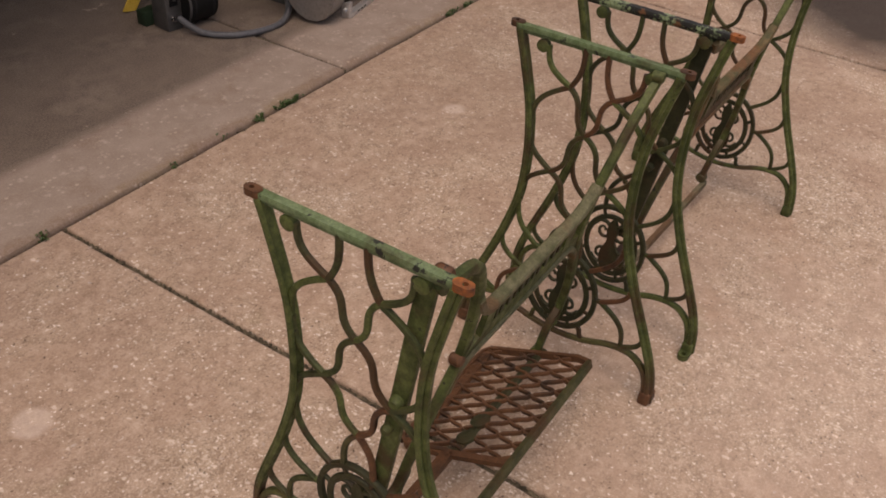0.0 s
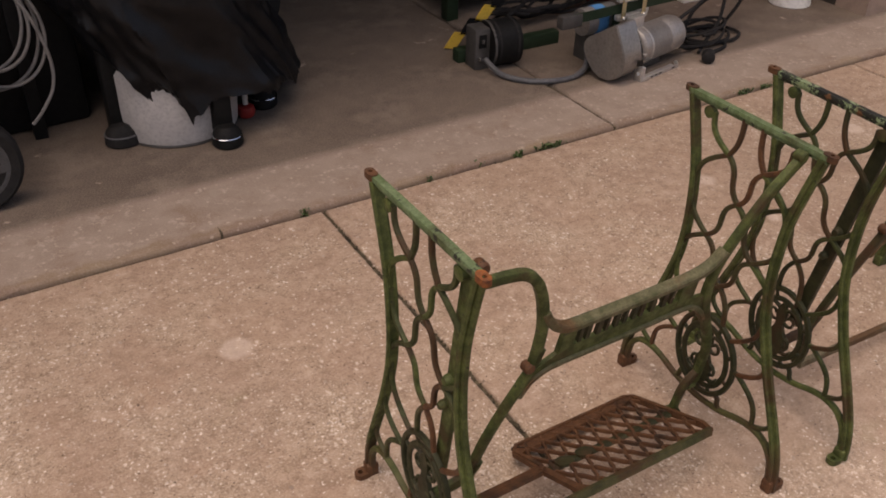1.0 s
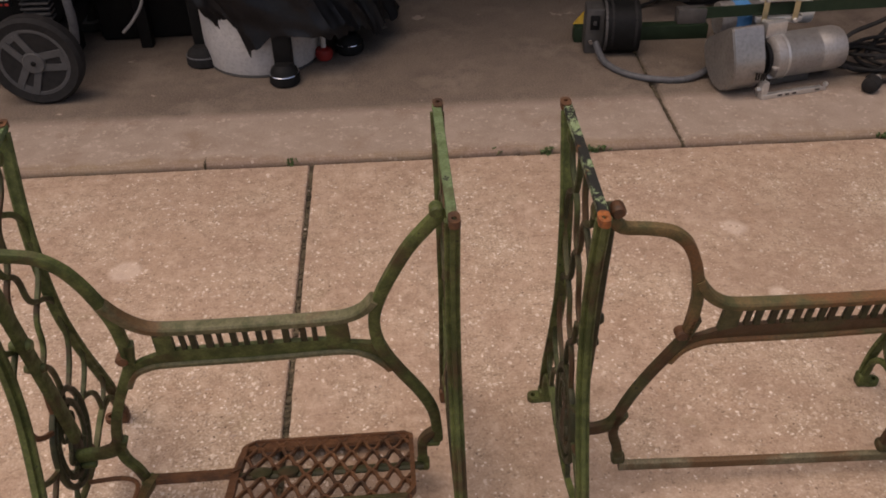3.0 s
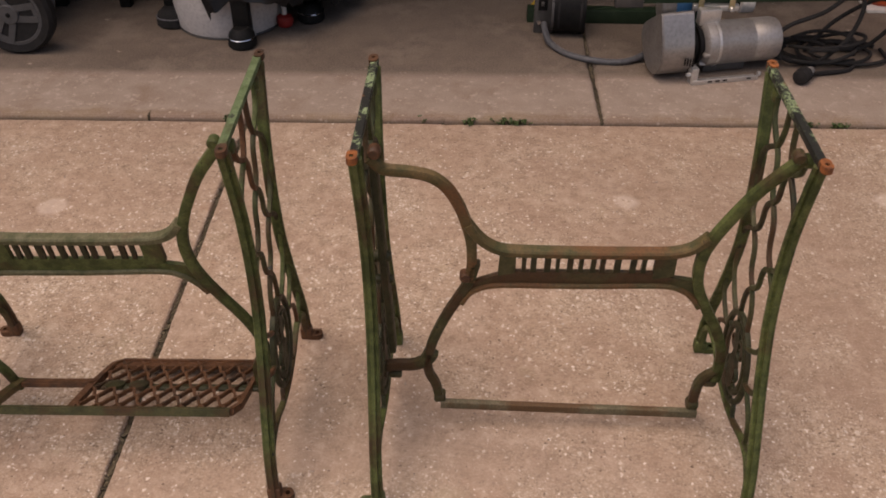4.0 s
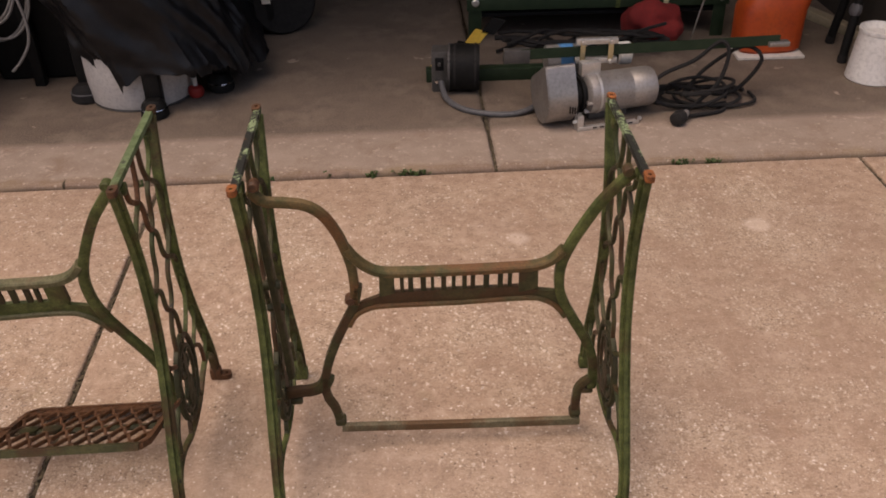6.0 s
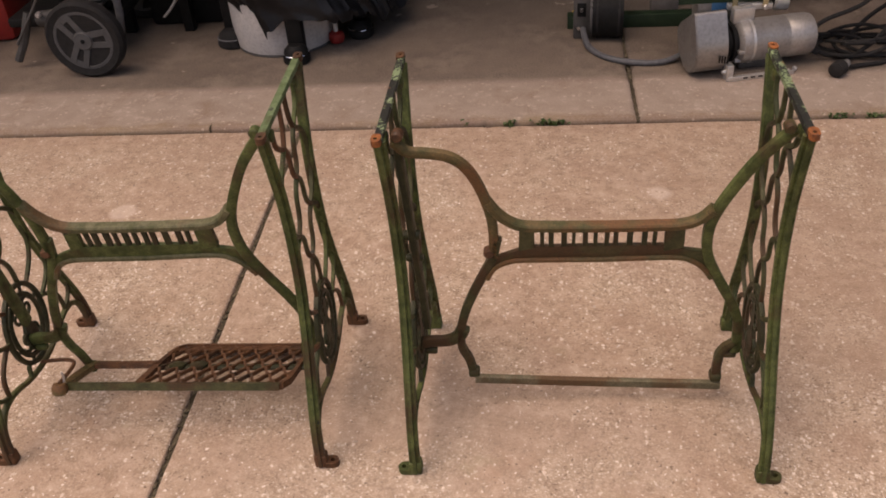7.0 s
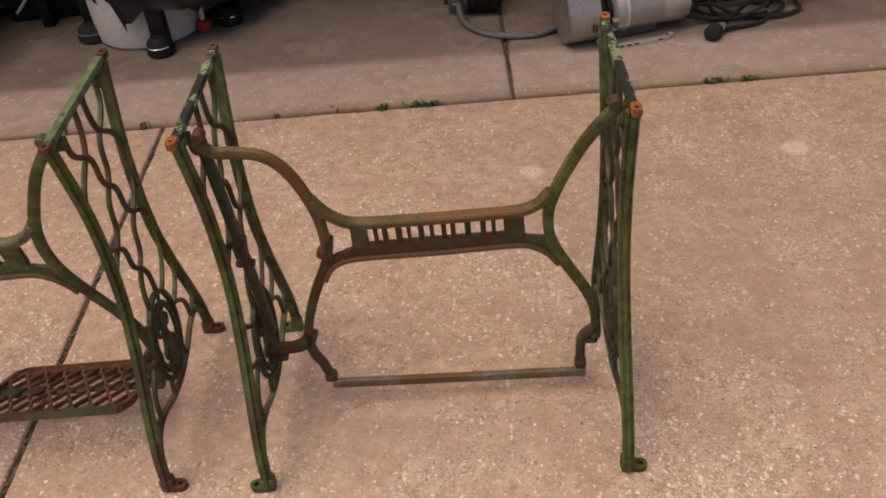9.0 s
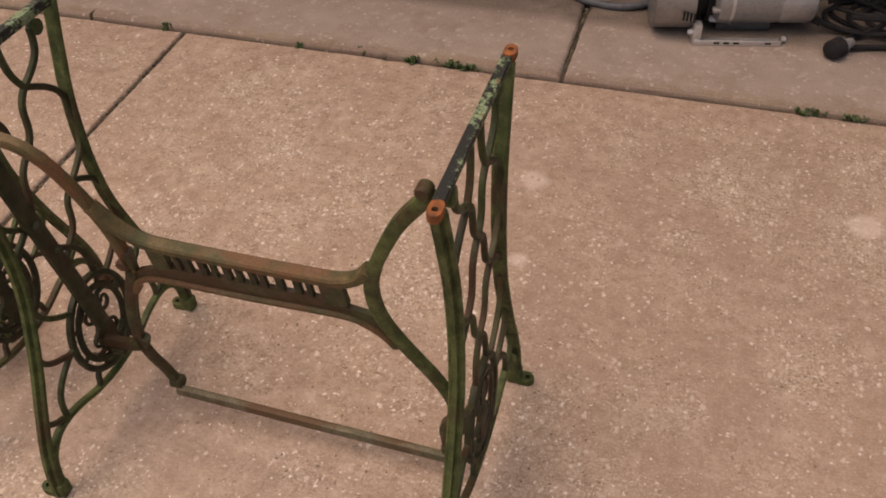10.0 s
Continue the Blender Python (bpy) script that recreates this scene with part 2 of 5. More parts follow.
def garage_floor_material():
    """Pale worn concrete at the door line; inside smoother, browner from car dirt and darkened to carry interior shade.
    """
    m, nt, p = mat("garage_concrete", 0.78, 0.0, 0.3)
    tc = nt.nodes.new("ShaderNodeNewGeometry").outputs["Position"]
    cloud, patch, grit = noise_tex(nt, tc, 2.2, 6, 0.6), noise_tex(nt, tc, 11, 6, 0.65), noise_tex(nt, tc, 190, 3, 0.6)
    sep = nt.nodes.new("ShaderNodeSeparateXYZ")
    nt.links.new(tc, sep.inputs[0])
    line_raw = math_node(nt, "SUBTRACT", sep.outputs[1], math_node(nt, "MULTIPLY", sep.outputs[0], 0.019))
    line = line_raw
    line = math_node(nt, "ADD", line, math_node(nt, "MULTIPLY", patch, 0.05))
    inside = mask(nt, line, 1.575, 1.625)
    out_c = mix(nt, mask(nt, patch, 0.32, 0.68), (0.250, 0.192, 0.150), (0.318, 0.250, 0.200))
    # the inner tones hold the interior's shade as well as its dirt
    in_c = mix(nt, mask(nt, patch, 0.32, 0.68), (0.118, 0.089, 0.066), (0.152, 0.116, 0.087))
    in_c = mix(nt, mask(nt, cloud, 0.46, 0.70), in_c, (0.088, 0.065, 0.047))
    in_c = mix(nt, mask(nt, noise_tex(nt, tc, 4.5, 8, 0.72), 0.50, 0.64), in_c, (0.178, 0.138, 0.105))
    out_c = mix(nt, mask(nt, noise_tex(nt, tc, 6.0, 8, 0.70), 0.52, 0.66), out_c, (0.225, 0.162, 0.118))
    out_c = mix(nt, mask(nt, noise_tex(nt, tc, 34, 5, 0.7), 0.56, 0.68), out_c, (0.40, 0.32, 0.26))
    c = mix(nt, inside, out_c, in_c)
    c = mix(nt, mask(nt, noise_tex(nt, tc, 14, 3, 0.5), 0.70, 0.74), c, (0.30, 0.24, 0.19))
    c = mix(nt, mask(nt, noise_tex(nt, tc, 17, 4, 0.6), 0.27, 0.24), c, (0.085, 0.055, 0.034))
    lip = math_node(nt, "SUBTRACT", line_raw, 1.298)
    lip = math_node(nt, "ADD", lip, math_node(nt, "MULTIPLY", math_node(nt, "SUBTRACT", patch, 0.5), -0.10))
    lip = math_node(nt, "ADD", lip, math_node(nt, "MULTIPLY", math_node(nt, "SUBTRACT", noise_tex(nt, tc, 40, 4, 0.7), 0.5), -0.05))
    c = mix(nt, math_node(nt, "MULTIPLY", mask(nt, lip, 0.034, 0.010), 0.65), c, mix(nt, mask(nt, cloud, 0.4, 0.6), (0.215, 0.150, 0.080), (0.165, 0.098, 0.062)))
    c = mix(nt, mask(nt, grit, 0.40, 0.75), c, mix(nt, 0.22, c, (0.5, 0.42, 0.36)))
    vor = node(nt, "ShaderNodeTexVoronoi", Scale=70.0)
    nt.links.new(tc, vor.inputs["Vector"])
    col = nt.nodes.new("ShaderNodeSeparateColor")
    nt.links.new(vor.outputs["Color"], col.inputs[0])
    spot = math_node(nt, "MULTIPLY", math_node(nt, "LESS_THAN", col.outputs[0], 0.10), mask(nt, vor.outputs["Distance"], 0.40, 0.25))
    spot = math_node(nt, "MULTIPLY", spot, math_node(nt, "SUBTRACT", 1.0, inside))
    c = mix(nt, math_node(nt, "MULTIPLY", spot, 0.5), c, (0.52, 0.43, 0.35))
    nt.links.new(c, p.inputs["Base Color"])
    bump(nt, p, math_node(nt, "ADD", grit, patch), 0.3, 0.002)
    return m


DRIVE = driveway_material()
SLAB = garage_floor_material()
DIRT = plain("joint_dirt_and_moss", (0.046, 0.037, 0.022), (0.160, 0.128, 0.080), 26, 0.95, rel=0.8, dist=0.004)
LEAF = plain("weed_leaf", (0.034, 0.062, 0.016), (0.062, 0.100, 0.026), 60, 0.6)
# near-black so that the wall colour itself carries the unlit interior
WALL = plain("shaded_garage_wall", (0.030, 0.024, 0.019), (0.045, 0.036, 0.028), 3, 0.85)
SIDING = plain("brick_red_siding", (0.30, 0.22, 0.17), (0.34, 0.25, 0.20), 3, 0.8)
TRIM = plain("cream_painted_sill", (0.26, 0.22, 0.15), (0.34, 0.29, 0.20), 12, 0.6)
TARP = plain("black_vinyl_cover", (0.0030, 0.0033, 0.0042), (0.0060, 0.0064, 0.0078), 26, 0.40, rel=0.25, dist=0.003, spec=0.26)
BLACK = plain("black_plastic", (0.006, 0.006, 0.006), (0.010, 0.010, 0.0095), 40, 0.6, spec=0.16)
RUBBER = plain("black_rubber", (0.012, 0.011, 0.011), (0.020, 0.019, 0.018), 50, 0.8, spec=0.25)
HUB_GREY = plain("grey_wheel_plastic", (0.055, 0.055, 0.055), (0.075, 0.075, 0.075), 40, 0.55)
WHITE_TANK = plain("grey_white_enamel", (0.42, 0.40, 0.385), (0.50, 0.48, 0.455), 14, 0.5)
SILVER = plain("silver_painted_motor", (0.33, 0.305, 0.28), (0.40, 0.375, 0.35), 14, 0.46, 0.60)
GUARD = plain("galvanised_sheet", (0.30, 0.28, 0.26), (0.38, 0.36, 0.335), 12, 0.42, 0.75)
STEEL = plain("bright_zinc_steel", (0.55, 0.53, 0.50), (0.66, 0.64, 0.60), 50, 0.35, 0.7)
CHROME = plain("chrome", (0.75, 0.75, 0.76), (0.8, 0.8, 0.8), 30, 0.12, 1.0, rel=0.02)
BRASS = plain("yellow_zinc", (0.50, 0.40, 0.22), (0.58, 0.48, 0.28), 60, 0.4, 0.6)
DGREEN = plain("dark_green_enamel", (0.012, 0.026, 0.012), (0.020, 0.036, 0.018), 20, 0.6, spec=0.25)
TEAL = plain("green_tool_paint", (0.025, 0.17, 0.10), (0.04, 0.23, 0.14), 15, 0.5)
BOX_GREY = plain("grey_switch_box", (0.060, 0.056, 0.052), (0.085, 0.080, 0.075), 30, 0.55, 0.2)
CONDUIT = plain("grey_conduit", (0.075, 0.075, 0.078), (0.11, 0.11, 0.115), 60, 0.5)
HOSE = plain("pale_grey_hose", (0.17, 0.16, 0.15), (0.25, 0.235, 0.22), 30, 0.55)
YELLOW = plain("yellow_paint", (0.62, 0.40, 0.05), (0.70, 0.47, 0.08), 30, 0.5)
RAG = plain("dark_red_cloth", (0.16, 0.012, 0.011), (0.23, 0.02, 0.017), 12, 0.9, rel=0.4, dist=0.002)
RED = plain("red_plastic", (0.26, 0.018, 0.014), (0.33, 0.03, 0.022), 12, 0.5)
ORANGE = plain("orange_fuel_plastic", (0.36, 0.046, 0.009), (0.50, 0.080, 0.014), 9, 0.5)
WHITE = plain("white_plastic", (0.66, 0.64, 0.61), (0.74, 0.72, 0.68), 10, 0.45)
BLUE = plain("blue_label", (0.06, 0.24, 0.52), (0.10, 0.32, 0.6), 40, 0.5)
BOARD = plain("white_board", (0.58, 0.54, 0.48), (0.66, 0.61, 0.55), 9, 0.8)
TAPE = plain("old_paper_tape", (0.45, 0.40, 0.24), (0.52, 0.47, 0.28), 50, 0.7)


# ---- mesh helpers ----
def mesh_object(name, bm, material, smooth=True):
    bmesh.ops.recalc_face_normals(bm, faces=bm.faces)
    me = bpy.data.meshes.new(name)
    bm.to_mesh(me)
    bm.free()
    me.materials.append(material)
    if smooth:
        for f in me.polygons:
            f.use_smooth = True
        me.set_sharp_from_angle(angle=radians(38))
    return new(name, me)


def part(name, bm, material, parent, label="", smooth=True):
    ob = mesh_object(name, bm, material, smooth)
    ob.parent = parent
    if label:
        ob["label"] = label
    return ob


def thing(name, label, category, m=None, group=""):
    ob = new(name)
    ob.empty_display_size = 0.05
    ob.matrix_world = m or Matrix.Identity(4)
    return tagged(ob, label, category, group)


def V(*a):
    return Vector(a)


def catmull(pts, n=6, closed=False):
    pts = [Vector(p) for p in pts]
    out, k = [], len(pts)
    for i in range(k if closed else k - 1):
        if closed:
            a, b, c, d = (pts[(i + j) % k] for j in (-1, 0, 1, 2))
        else:
            a, b, c, d = pts[max(i - 1, 0)], pts[i], pts[i + 1], pts[min(i + 2, k - 1)]
        for s in range(n):
            t = s / n
            out.append(0.5 * (2 * b + (c - a) * t + (2 * a - 5 * b + 4 * c - d) * t * t + (3 * b - a - 3 * c + d) * t ** 3))
    if not closed:
        out.append(pts[-1])
    return out


def bezier(p, a, b, q, n=10):
    return [(1 - t) ** 3 * p + 3 * t * (1 - t) ** 2 * a + 3 * t * t * (1 - t) * b + t ** 3 * q for t in (i / n for i in range(n + 1))]


def oval(w, d, n=10, power=1.0):
    return [(w / 2 * math.copysign(abs(math.cos(a)) ** power, math.cos(a)), d / 2 * math.copysign(abs(math.sin(a)) ** power, math.sin(a)))
            for a in (2 * math.pi * i / n for i in range(n))]


def sweep(bm, pts, side, section, closed=False, sizes=None):
    """A section (along the path's normal, along side) carried along a path."""
    side, rings, k = Vector(side).normalized(), [], len(pts)
    for i, p in enumerate(pts):
        a, b = (pts[i - 1], pts[(i + 1) % k]) if closed else (pts[max(i - 1, 0)], pts[min(i + 1, k - 1)])
        t = (b - a).normalized()
        nrm = t.cross(side).normalized()
        bi = nrm.cross(t).normalized()
        s = sizes[i] if sizes else 1.0
        rings.append([bm.verts.new(p + nrm * u * s + bi * v * s) for u, v in section])
    m = len(section)
    for i in range(k if closed else k - 1):
        r, q = rings[i], rings[(i + 1) % k]
        for j in range(m):
            bm.faces.new((r[j], r[(j + 1) % m], q[(j + 1) % m], q[j]))
    if not closed:
        bm.faces.new(rings[0])
        bm.faces.new(list(reversed(rings[-1])))


def tube(bm, pts, r, n=8, sizes=None):
    """A round tube along any path."""
    pts = [Vector(p) for p in pts]
    d = (pts[-1] - pts[0])
    side = Vector((0.31, 0.17, 0.93)) if abs(d.normalized().z) < 0.8 else Vector((0.95, 0.2, 0.1))
    rings, prev = [], None
    for i, p in enumerate(pts):
        t = (pts[min(i + 1, len(pts) - 1)] - pts[max(i - 1, 0)]).normalized()
        u = prev if prev else side
        u = (u - t * u.dot(t)).normalized()
        prev, w = u, t.cross(u)
        s = sizes[i] if sizes else 1.0
        rings.append([bm.verts.new(p + (u * math.cos(a) + w * math.sin(a)) * r * s) for a in (2 * math.pi * j / n for j in range(n))])
    for r0, r1 in zip(rings, rings[1:]):
        for j in range(n):
            bm.faces.new((r0[j], r0[(j + 1) % n], r1[(j + 1) % n], r1[j]))
    bm.faces.new(rings[0])
    bm.faces.new(list(reversed(rings[-1])))


def box(bm, lo, hi, bevel=0.0, m=None):
    r = bmesh.ops.create_cube(bm, size=1)
    lo, hi = Vector(lo), Vector(hi)
    for v in r["verts"]:
        v.co = Vector([lo[i] + (hi[i] - lo[i]) * (v.co[i] + 0.5) for i in range(3)])
    if bevel:
        edges = list({e for v in r["verts"] for e in v.link_edges})
        r = bmesh.ops.bevel(bm, geom=edges, offset=bevel, segments=2, affect="EDGES", profile=0.5)
    if m:
        bmesh.ops.transform(bm, matrix=m, verts=r["verts"])


def lathe(bm, profile, origin, axis, n=24):
    """A turned body: (radius, distance along the axis) from end to end, both ends closed."""
    origin, axis = Vector(origin), Vector(axis).normalized()
    u = axis.orthogonal().normalized()
    w = axis.cross(u)
    rings = [[bm.verts.new(origin + axis * h + (u * math.cos(a) + w * math.sin(a)) * max(r, 1e-4)) for a in (2 * math.pi * j / n for j in range(n))] for r, h in profile]
    for r0, r1 in zip(rings, rings[1:]):
        for j in range(n):
            bm.faces.new((r0[j], r0[(j + 1) % n], r1[(j + 1) % n], r1[j]))
    bm.faces.new(rings[0])
    bm.faces.new(list(reversed(rings[-1])))


def prism(bm, outline, axis, thick, m=None):
    """A plate: a flat outline (3D points) pushed along axis by thick."""
    a = [bm.verts.new(p) for p in outline]
    b = [bm.verts.new(Vector(p) + Vector(axis) * thick) for p in outline]
    bm.faces.new(a)
    bm.faces.new(list(reversed(b)))
    for i in range(len(a)):
        j = (i + 1) % len(a)
        bm.faces.new((a[i], a[j], b[j], b[i]))


def ring_plate(bm, outer, hole, z0, z1):
    """A flat plate with a round hole; outer and hole are lists of (x, y) of equal length."""
    rows = [[bm.verts.new((x, y, z)) for x, y in loop] for loop, z in ((outer, z0), (outer, z1), (hole, z1), (hole, z0))]
    k = len(outer)
    for r0, r1 in zip(rows, rows[1:] + rows[:1]):
        for j in range(k):
            bm.faces.new((r0[j], r0[(j + 1) % k], r1[(j + 1) % k], r1[j]))


def BM():
    return bmesh.new()

# ---- ground, driveway, garage shell ----
# the joints are not quite square: the front runs at 1.1 degrees, the cross joints at 1.0
FRONT, CROSS = radians(1.1), radians(1.0)
YARD = Matrix(((math.cos(FRONT), -math.sin(CROSS), 0, -0.364), (math.sin(FRONT), math.cos(CROSS), 0, 1.290), (0, 0, 1, 0), (0, 0, 0, 1)))
FLOOR_Z = 0.016


def yard(x, y, z=0.0):
    return YARD @ Vector((x, y, z))


def slab_mesh(bm, x0, x1, y0, y1, top, depth=0.10, edge=0.006, worn=1.0):
    """A cast slab with rounded, worn and chipped edges; coordinates along and across the garage front."""
    nx, ny = max(2, int((x1 - x0) / 0.022)), max(2, int((y1 - y0) / 0.022))
    loop = [(x0 + (x1 - x0) * i / nx, y0) for i in range(nx)] + [(x1, y0 + (y1 - y0) * i / ny) for i in range(ny)]
    loop += [(x1 - (x1 - x0) * i / nx, y1) for i in range(nx)] + [(x0, y1 - (y1 - y0) * i / ny) for i in range(ny)]
    rows = []
    for inset, z in ((0, top - depth), (0, top - edge), (edge * 0.14, top - edge * 0.55), (edge * 0.48, top - edge * 0.17), (edge * 1.15, top - edge * 0.02), (edge * 2.0, top)):
        row = []
        for x, y in loop:
            w = (noise.noise(Vector((x * 9, y * 9, 3.1))) * 0.0024 + noise.noise(Vector((x * 40, y * 40, 1.0))) * 0.0016 + max(0, noise.noise(Vector((x * 21, y * 21, 7.7))) - 0.32) * 0.010) * worn
            # even towards the corners, so that the rounded rows meet there
            w *= min(1.0, (min(abs(x - x0), abs(x - x1)) + min(abs(y - y0), abs(y - y1))) / 0.06)
            cut = inset + w
            px, py = min(max(x, x0 + cut), x1 - cut), min(max(y, y0 + cut), y1 - cut)
            row.append(bm.verts.new(yard(px, py, z)))
        rows.append(row)
    k = len(loop)
    for a, b in zip(rows, rows[1:]):
        for i in range(k):
            bm.faces.new((a[i], a[(i + 1) % k], b[(i + 1) % k], b[i]))
    bm.faces.new(rows[-1])
    bm.faces.new(list(reversed(rows[0])))


bm = BM()
box(bm, (-60, -60, -0.4), (60, 60, -0.012))
tagged(mesh_object("ground", bm, DIRT, False), "dark dirt bed under and around the concrete slabs", "ground", kind="structure")

road = tagged(new("driveway"), "pinkish exposed-aggregate concrete driveway in large weathered slabs", "driveway", kind="structure")
GAP, SLAB_W = 0.0058, 2.235
for ix in range(-2, 3):
    for iy in range(3):
        bm = BM()
        slab_mesh(bm, ix * SLAB_W + GAP, (ix + 1) * SLAB_W - GAP, -2.6 * (iy + 1) + GAP, -2.6 * iy - (0.002 if iy == 0 else GAP), 0.0, edge=0.008)
        part("slab", bm, DRIVE, road, smooth=False)

floor = tagged(new("garage_floor"), "worn tan concrete apron running into a dirty, shade-darkened brown garage floor", "floor", kind="structure")
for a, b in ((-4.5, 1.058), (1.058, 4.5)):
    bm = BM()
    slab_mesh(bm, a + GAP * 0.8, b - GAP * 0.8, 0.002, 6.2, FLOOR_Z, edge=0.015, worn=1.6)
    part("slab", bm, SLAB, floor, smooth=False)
bm = BM()
prism(bm, [yard(-0.2985, -0.001, -0.004), yard(-0.2925, -0.001, -0.004), yard(-0.2945, 0.030, -0.004), yard(-0.2955, 0.036, -0.004)], (0, 0, 1), FLOOR_Z + 0.0045)
tagged(mesh_object("crack", bm, DIRT, False), "short dark crack in the apron's edge", "crack", kind="structure")

# crumbs of dirt and moss lying in the open joints
rng = random.Random(5)
bm = BM()
for i in range(2400):
    if i % 3 == 0:
        x, y = rng.uniform(-2.2, 2.4), rng.gauss(-0.001, 0.0030)
    elif i % 3 == 1:
        x, y = rng.choice((0, 0, SLAB_W)) + rng.gauss(0, 0.0028), rng.uniform(-1.9, 0)
    else:
        x, y = rng.gauss(1.058, 0.002), rng.uniform(0, 0.9)
    r = rng.uniform(0.0020, 0.0056)
    p = yard(x, y, rng.uniform(-0.013, -0.006) + (0.010 if i % 3 == 2 else 0))
    verts = bmesh.ops.create_icosphere(bm, subdivisions=1, radius=r)["verts"]
    for v in verts:
        v.co = Vector((v.co.x * rng.uniform(0.8, 1.5), v.co.y * rng.uniform(0.7, 1.2), v.co.z * 0.7)) + p
tagged(mesh_object("joint_debris", bm, DIRT), "dark dirt crumbs and moss in the concrete joints", "debris", kind="stuff")

# loose chips on the driveway
bm = BM()
for i in range(850):
    p = yard(rng.uniform(-1.3, 2.2), -abs(rng.gauss(0, 0.9)) - 0.02, 0.0)
    r = rng.uniform(0.0016, 0.0042)
    verts = bmesh.ops.create_icosphere(bm, subdivisions=1, radius=r)["verts"]
    a, sx, sy = rng.uniform(0, 6.3), rng.uniform(0.8, 1.9), rng.uniform(0.6, 1.2)
    for v in verts:
        x, y = v.co.x * sx, v.co.y * sy
        v.co = Vector((x * math.cos(a) - y * math.sin(a), x * math.sin(a) + y * math.cos(a), v.co.z * 0.45 + r * 0.1)) + p
CHIPS = plain("pale_stone_chips", (0.62, 0.53, 0.45), (0.24, 0.17, 0.12), 8, 0.85)
tagged(mesh_object("stone_chips", bm, CHIPS), "pale stone chips standing proud of the concrete", "gravel", kind="stuff")


def wall(name, lo, hi, material, label):
    bm = BM()
    box(bm, lo, hi)
    bmesh.ops.transform(bm, matrix=YARD, verts=bm.verts)
    return tagged(mesh_object(name, bm, material, False), label, "wall", kind="structure")


# garage shell, unseen but for the right wall, added to keep the inside dark: opening between x -3.2 and 2.62 along the
# front, head at 2.15 m
wall("wall_front_left", (-6.5, 0.30, -0.05), (-3.2, 0.46, 2.9), SIDING, "unseen tan house front added beside the open garage door")
wall("wall_front_right", (2.68, 0.30, -0.05), (6.5, 0.46, 2.9), SIDING, "unseen tan house front added beside the open garage door")
wall("wall_header", (-3.2, 0.30, 2.05), (2.68, 0.46, 2.9), SIDING, "unseen tan wall added above the open garage door")
wall("wall_left", (-3.36, 0.46, -0.05), (-3.2, 6.4, 2.6), WALL, "plain garage side wall, shade put into its dark colour")
wall("wall_right", (2.68, 0.46, -0.05), (2.84, 6.4, 2.6), WALL, "plain garage side wall, shade put into its dark colour")
wall("wall_back", (-3.2, 6.22, -0.05), (2.68, 6.4, 2.6), WALL, "unseen plain garage back wall, shade put into its colour")
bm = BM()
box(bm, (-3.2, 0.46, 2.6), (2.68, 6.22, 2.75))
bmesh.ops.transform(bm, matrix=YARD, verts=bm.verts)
tagged(mesh_object("ceiling", bm, WALL, False), "unseen plain garage ceiling added to keep daylight out", "ceiling", kind="structure")
bm = BM()
box(bm, (0.0, 0.0, 0.0), (0.055, 0.62, 0.040), 0.006)
strip = tagged(mesh_object("timber_strip", bm, TRIM), "cream painted timber strip lying on the garage floor", "timber strip")
strip.matrix_world = pose(2.345, 2.075, FLOOR_Z, 0, 0, 22.0)


# ---- the two cast-iron treadle stands ----
LEG = [(0.143, 0.690), (0.126, 0.625), (0.109, 0.545), (0.1035, 0.450), (0.111, 0.365), (0.131, 0.292), (0.152, 0.232), (0.179, 0.165), (0.203, 0.100), (0.214, 0.050), (0.217, 0.004)]
ARCH = [(0.207, 0.006), (0.205, 0.040), (0.196, 0.075), (0.172, 0.100), (0.142, 0.106), (0.110, 0.101), (0.070, 0.087), (0.030, 0.079), (0.0, 0.077)]
BAR = oval(0.0098, 0.0095, 8, 0.8)
FLANGE = [(-0.0045, -0.0105), (0.0012, -0.0105), (0.0035, -0.008), (0.0030, -0.004), (0.0095, -0.0033), (0.0095, 0.0033), (0.0030, 0.004), (0.0035, 0.008), (0.0012, 0.0105), (-0.0045, 0.0105), (-0.0062, 0.007), (-0.0048, 0.0035), (-0.0048, -0.0035), (-0.0062, -0.007)]


def lattice_paths():
    """The wave-net between the legs: (path of (v, z)), on one half; the other half mirrors it."""
    def s_bar(p, q, a="s", b="s"):
        p, q = V(0, *p), V(0, *q)
        d = q - p
        c1 = p + (V(0, d.y * 0.92, d.z * 0.34) if a == "s" else V(0, 0, d.z * 0.50))
        c2 = q - (V(0, d.y * 0.92, d.z * 0.34) if b == "s" else V(0, 0, d.z * 0.50))
        return bezier(p, c1, c2, q, 10)
    n1, n2, n4, n6 = (0.040, 0.612), (0.0, 0.531), (0.056, 0.438), (0.0, 0.353)
    both = [s_bar((0.087, 0.676), n1, "v"), s_bar((0.021, 0.690), n1, "v"), s_bar(n1, (0.106, 0.515), "s", "v"), s_bar(n1, n2),
            s_bar((0.105, 0.520), n4, "v"), s_bar(n2, n4), s_bar(n4, (0.111, 0.357), "s", "v"), s_bar(n4, n6),
            s_bar((0.112, 0.362), (0.052, 0.256), "v"), s_bar(n6, (0.026, 0.274), "s", "v"),
            s_bar((0.140, 0.268), (0.084, 0.196), "v"), s_bar((0.084, 0.196), (0.140, 0.108), "s", "v"), s_bar((0.181, 0.160), (0.136, 0.108), "v"),
            s_bar((0.084, 0.196), (0.070, 0.196)), s_bar((0.046, 0.112), (0.060, 0.086))]
    return both


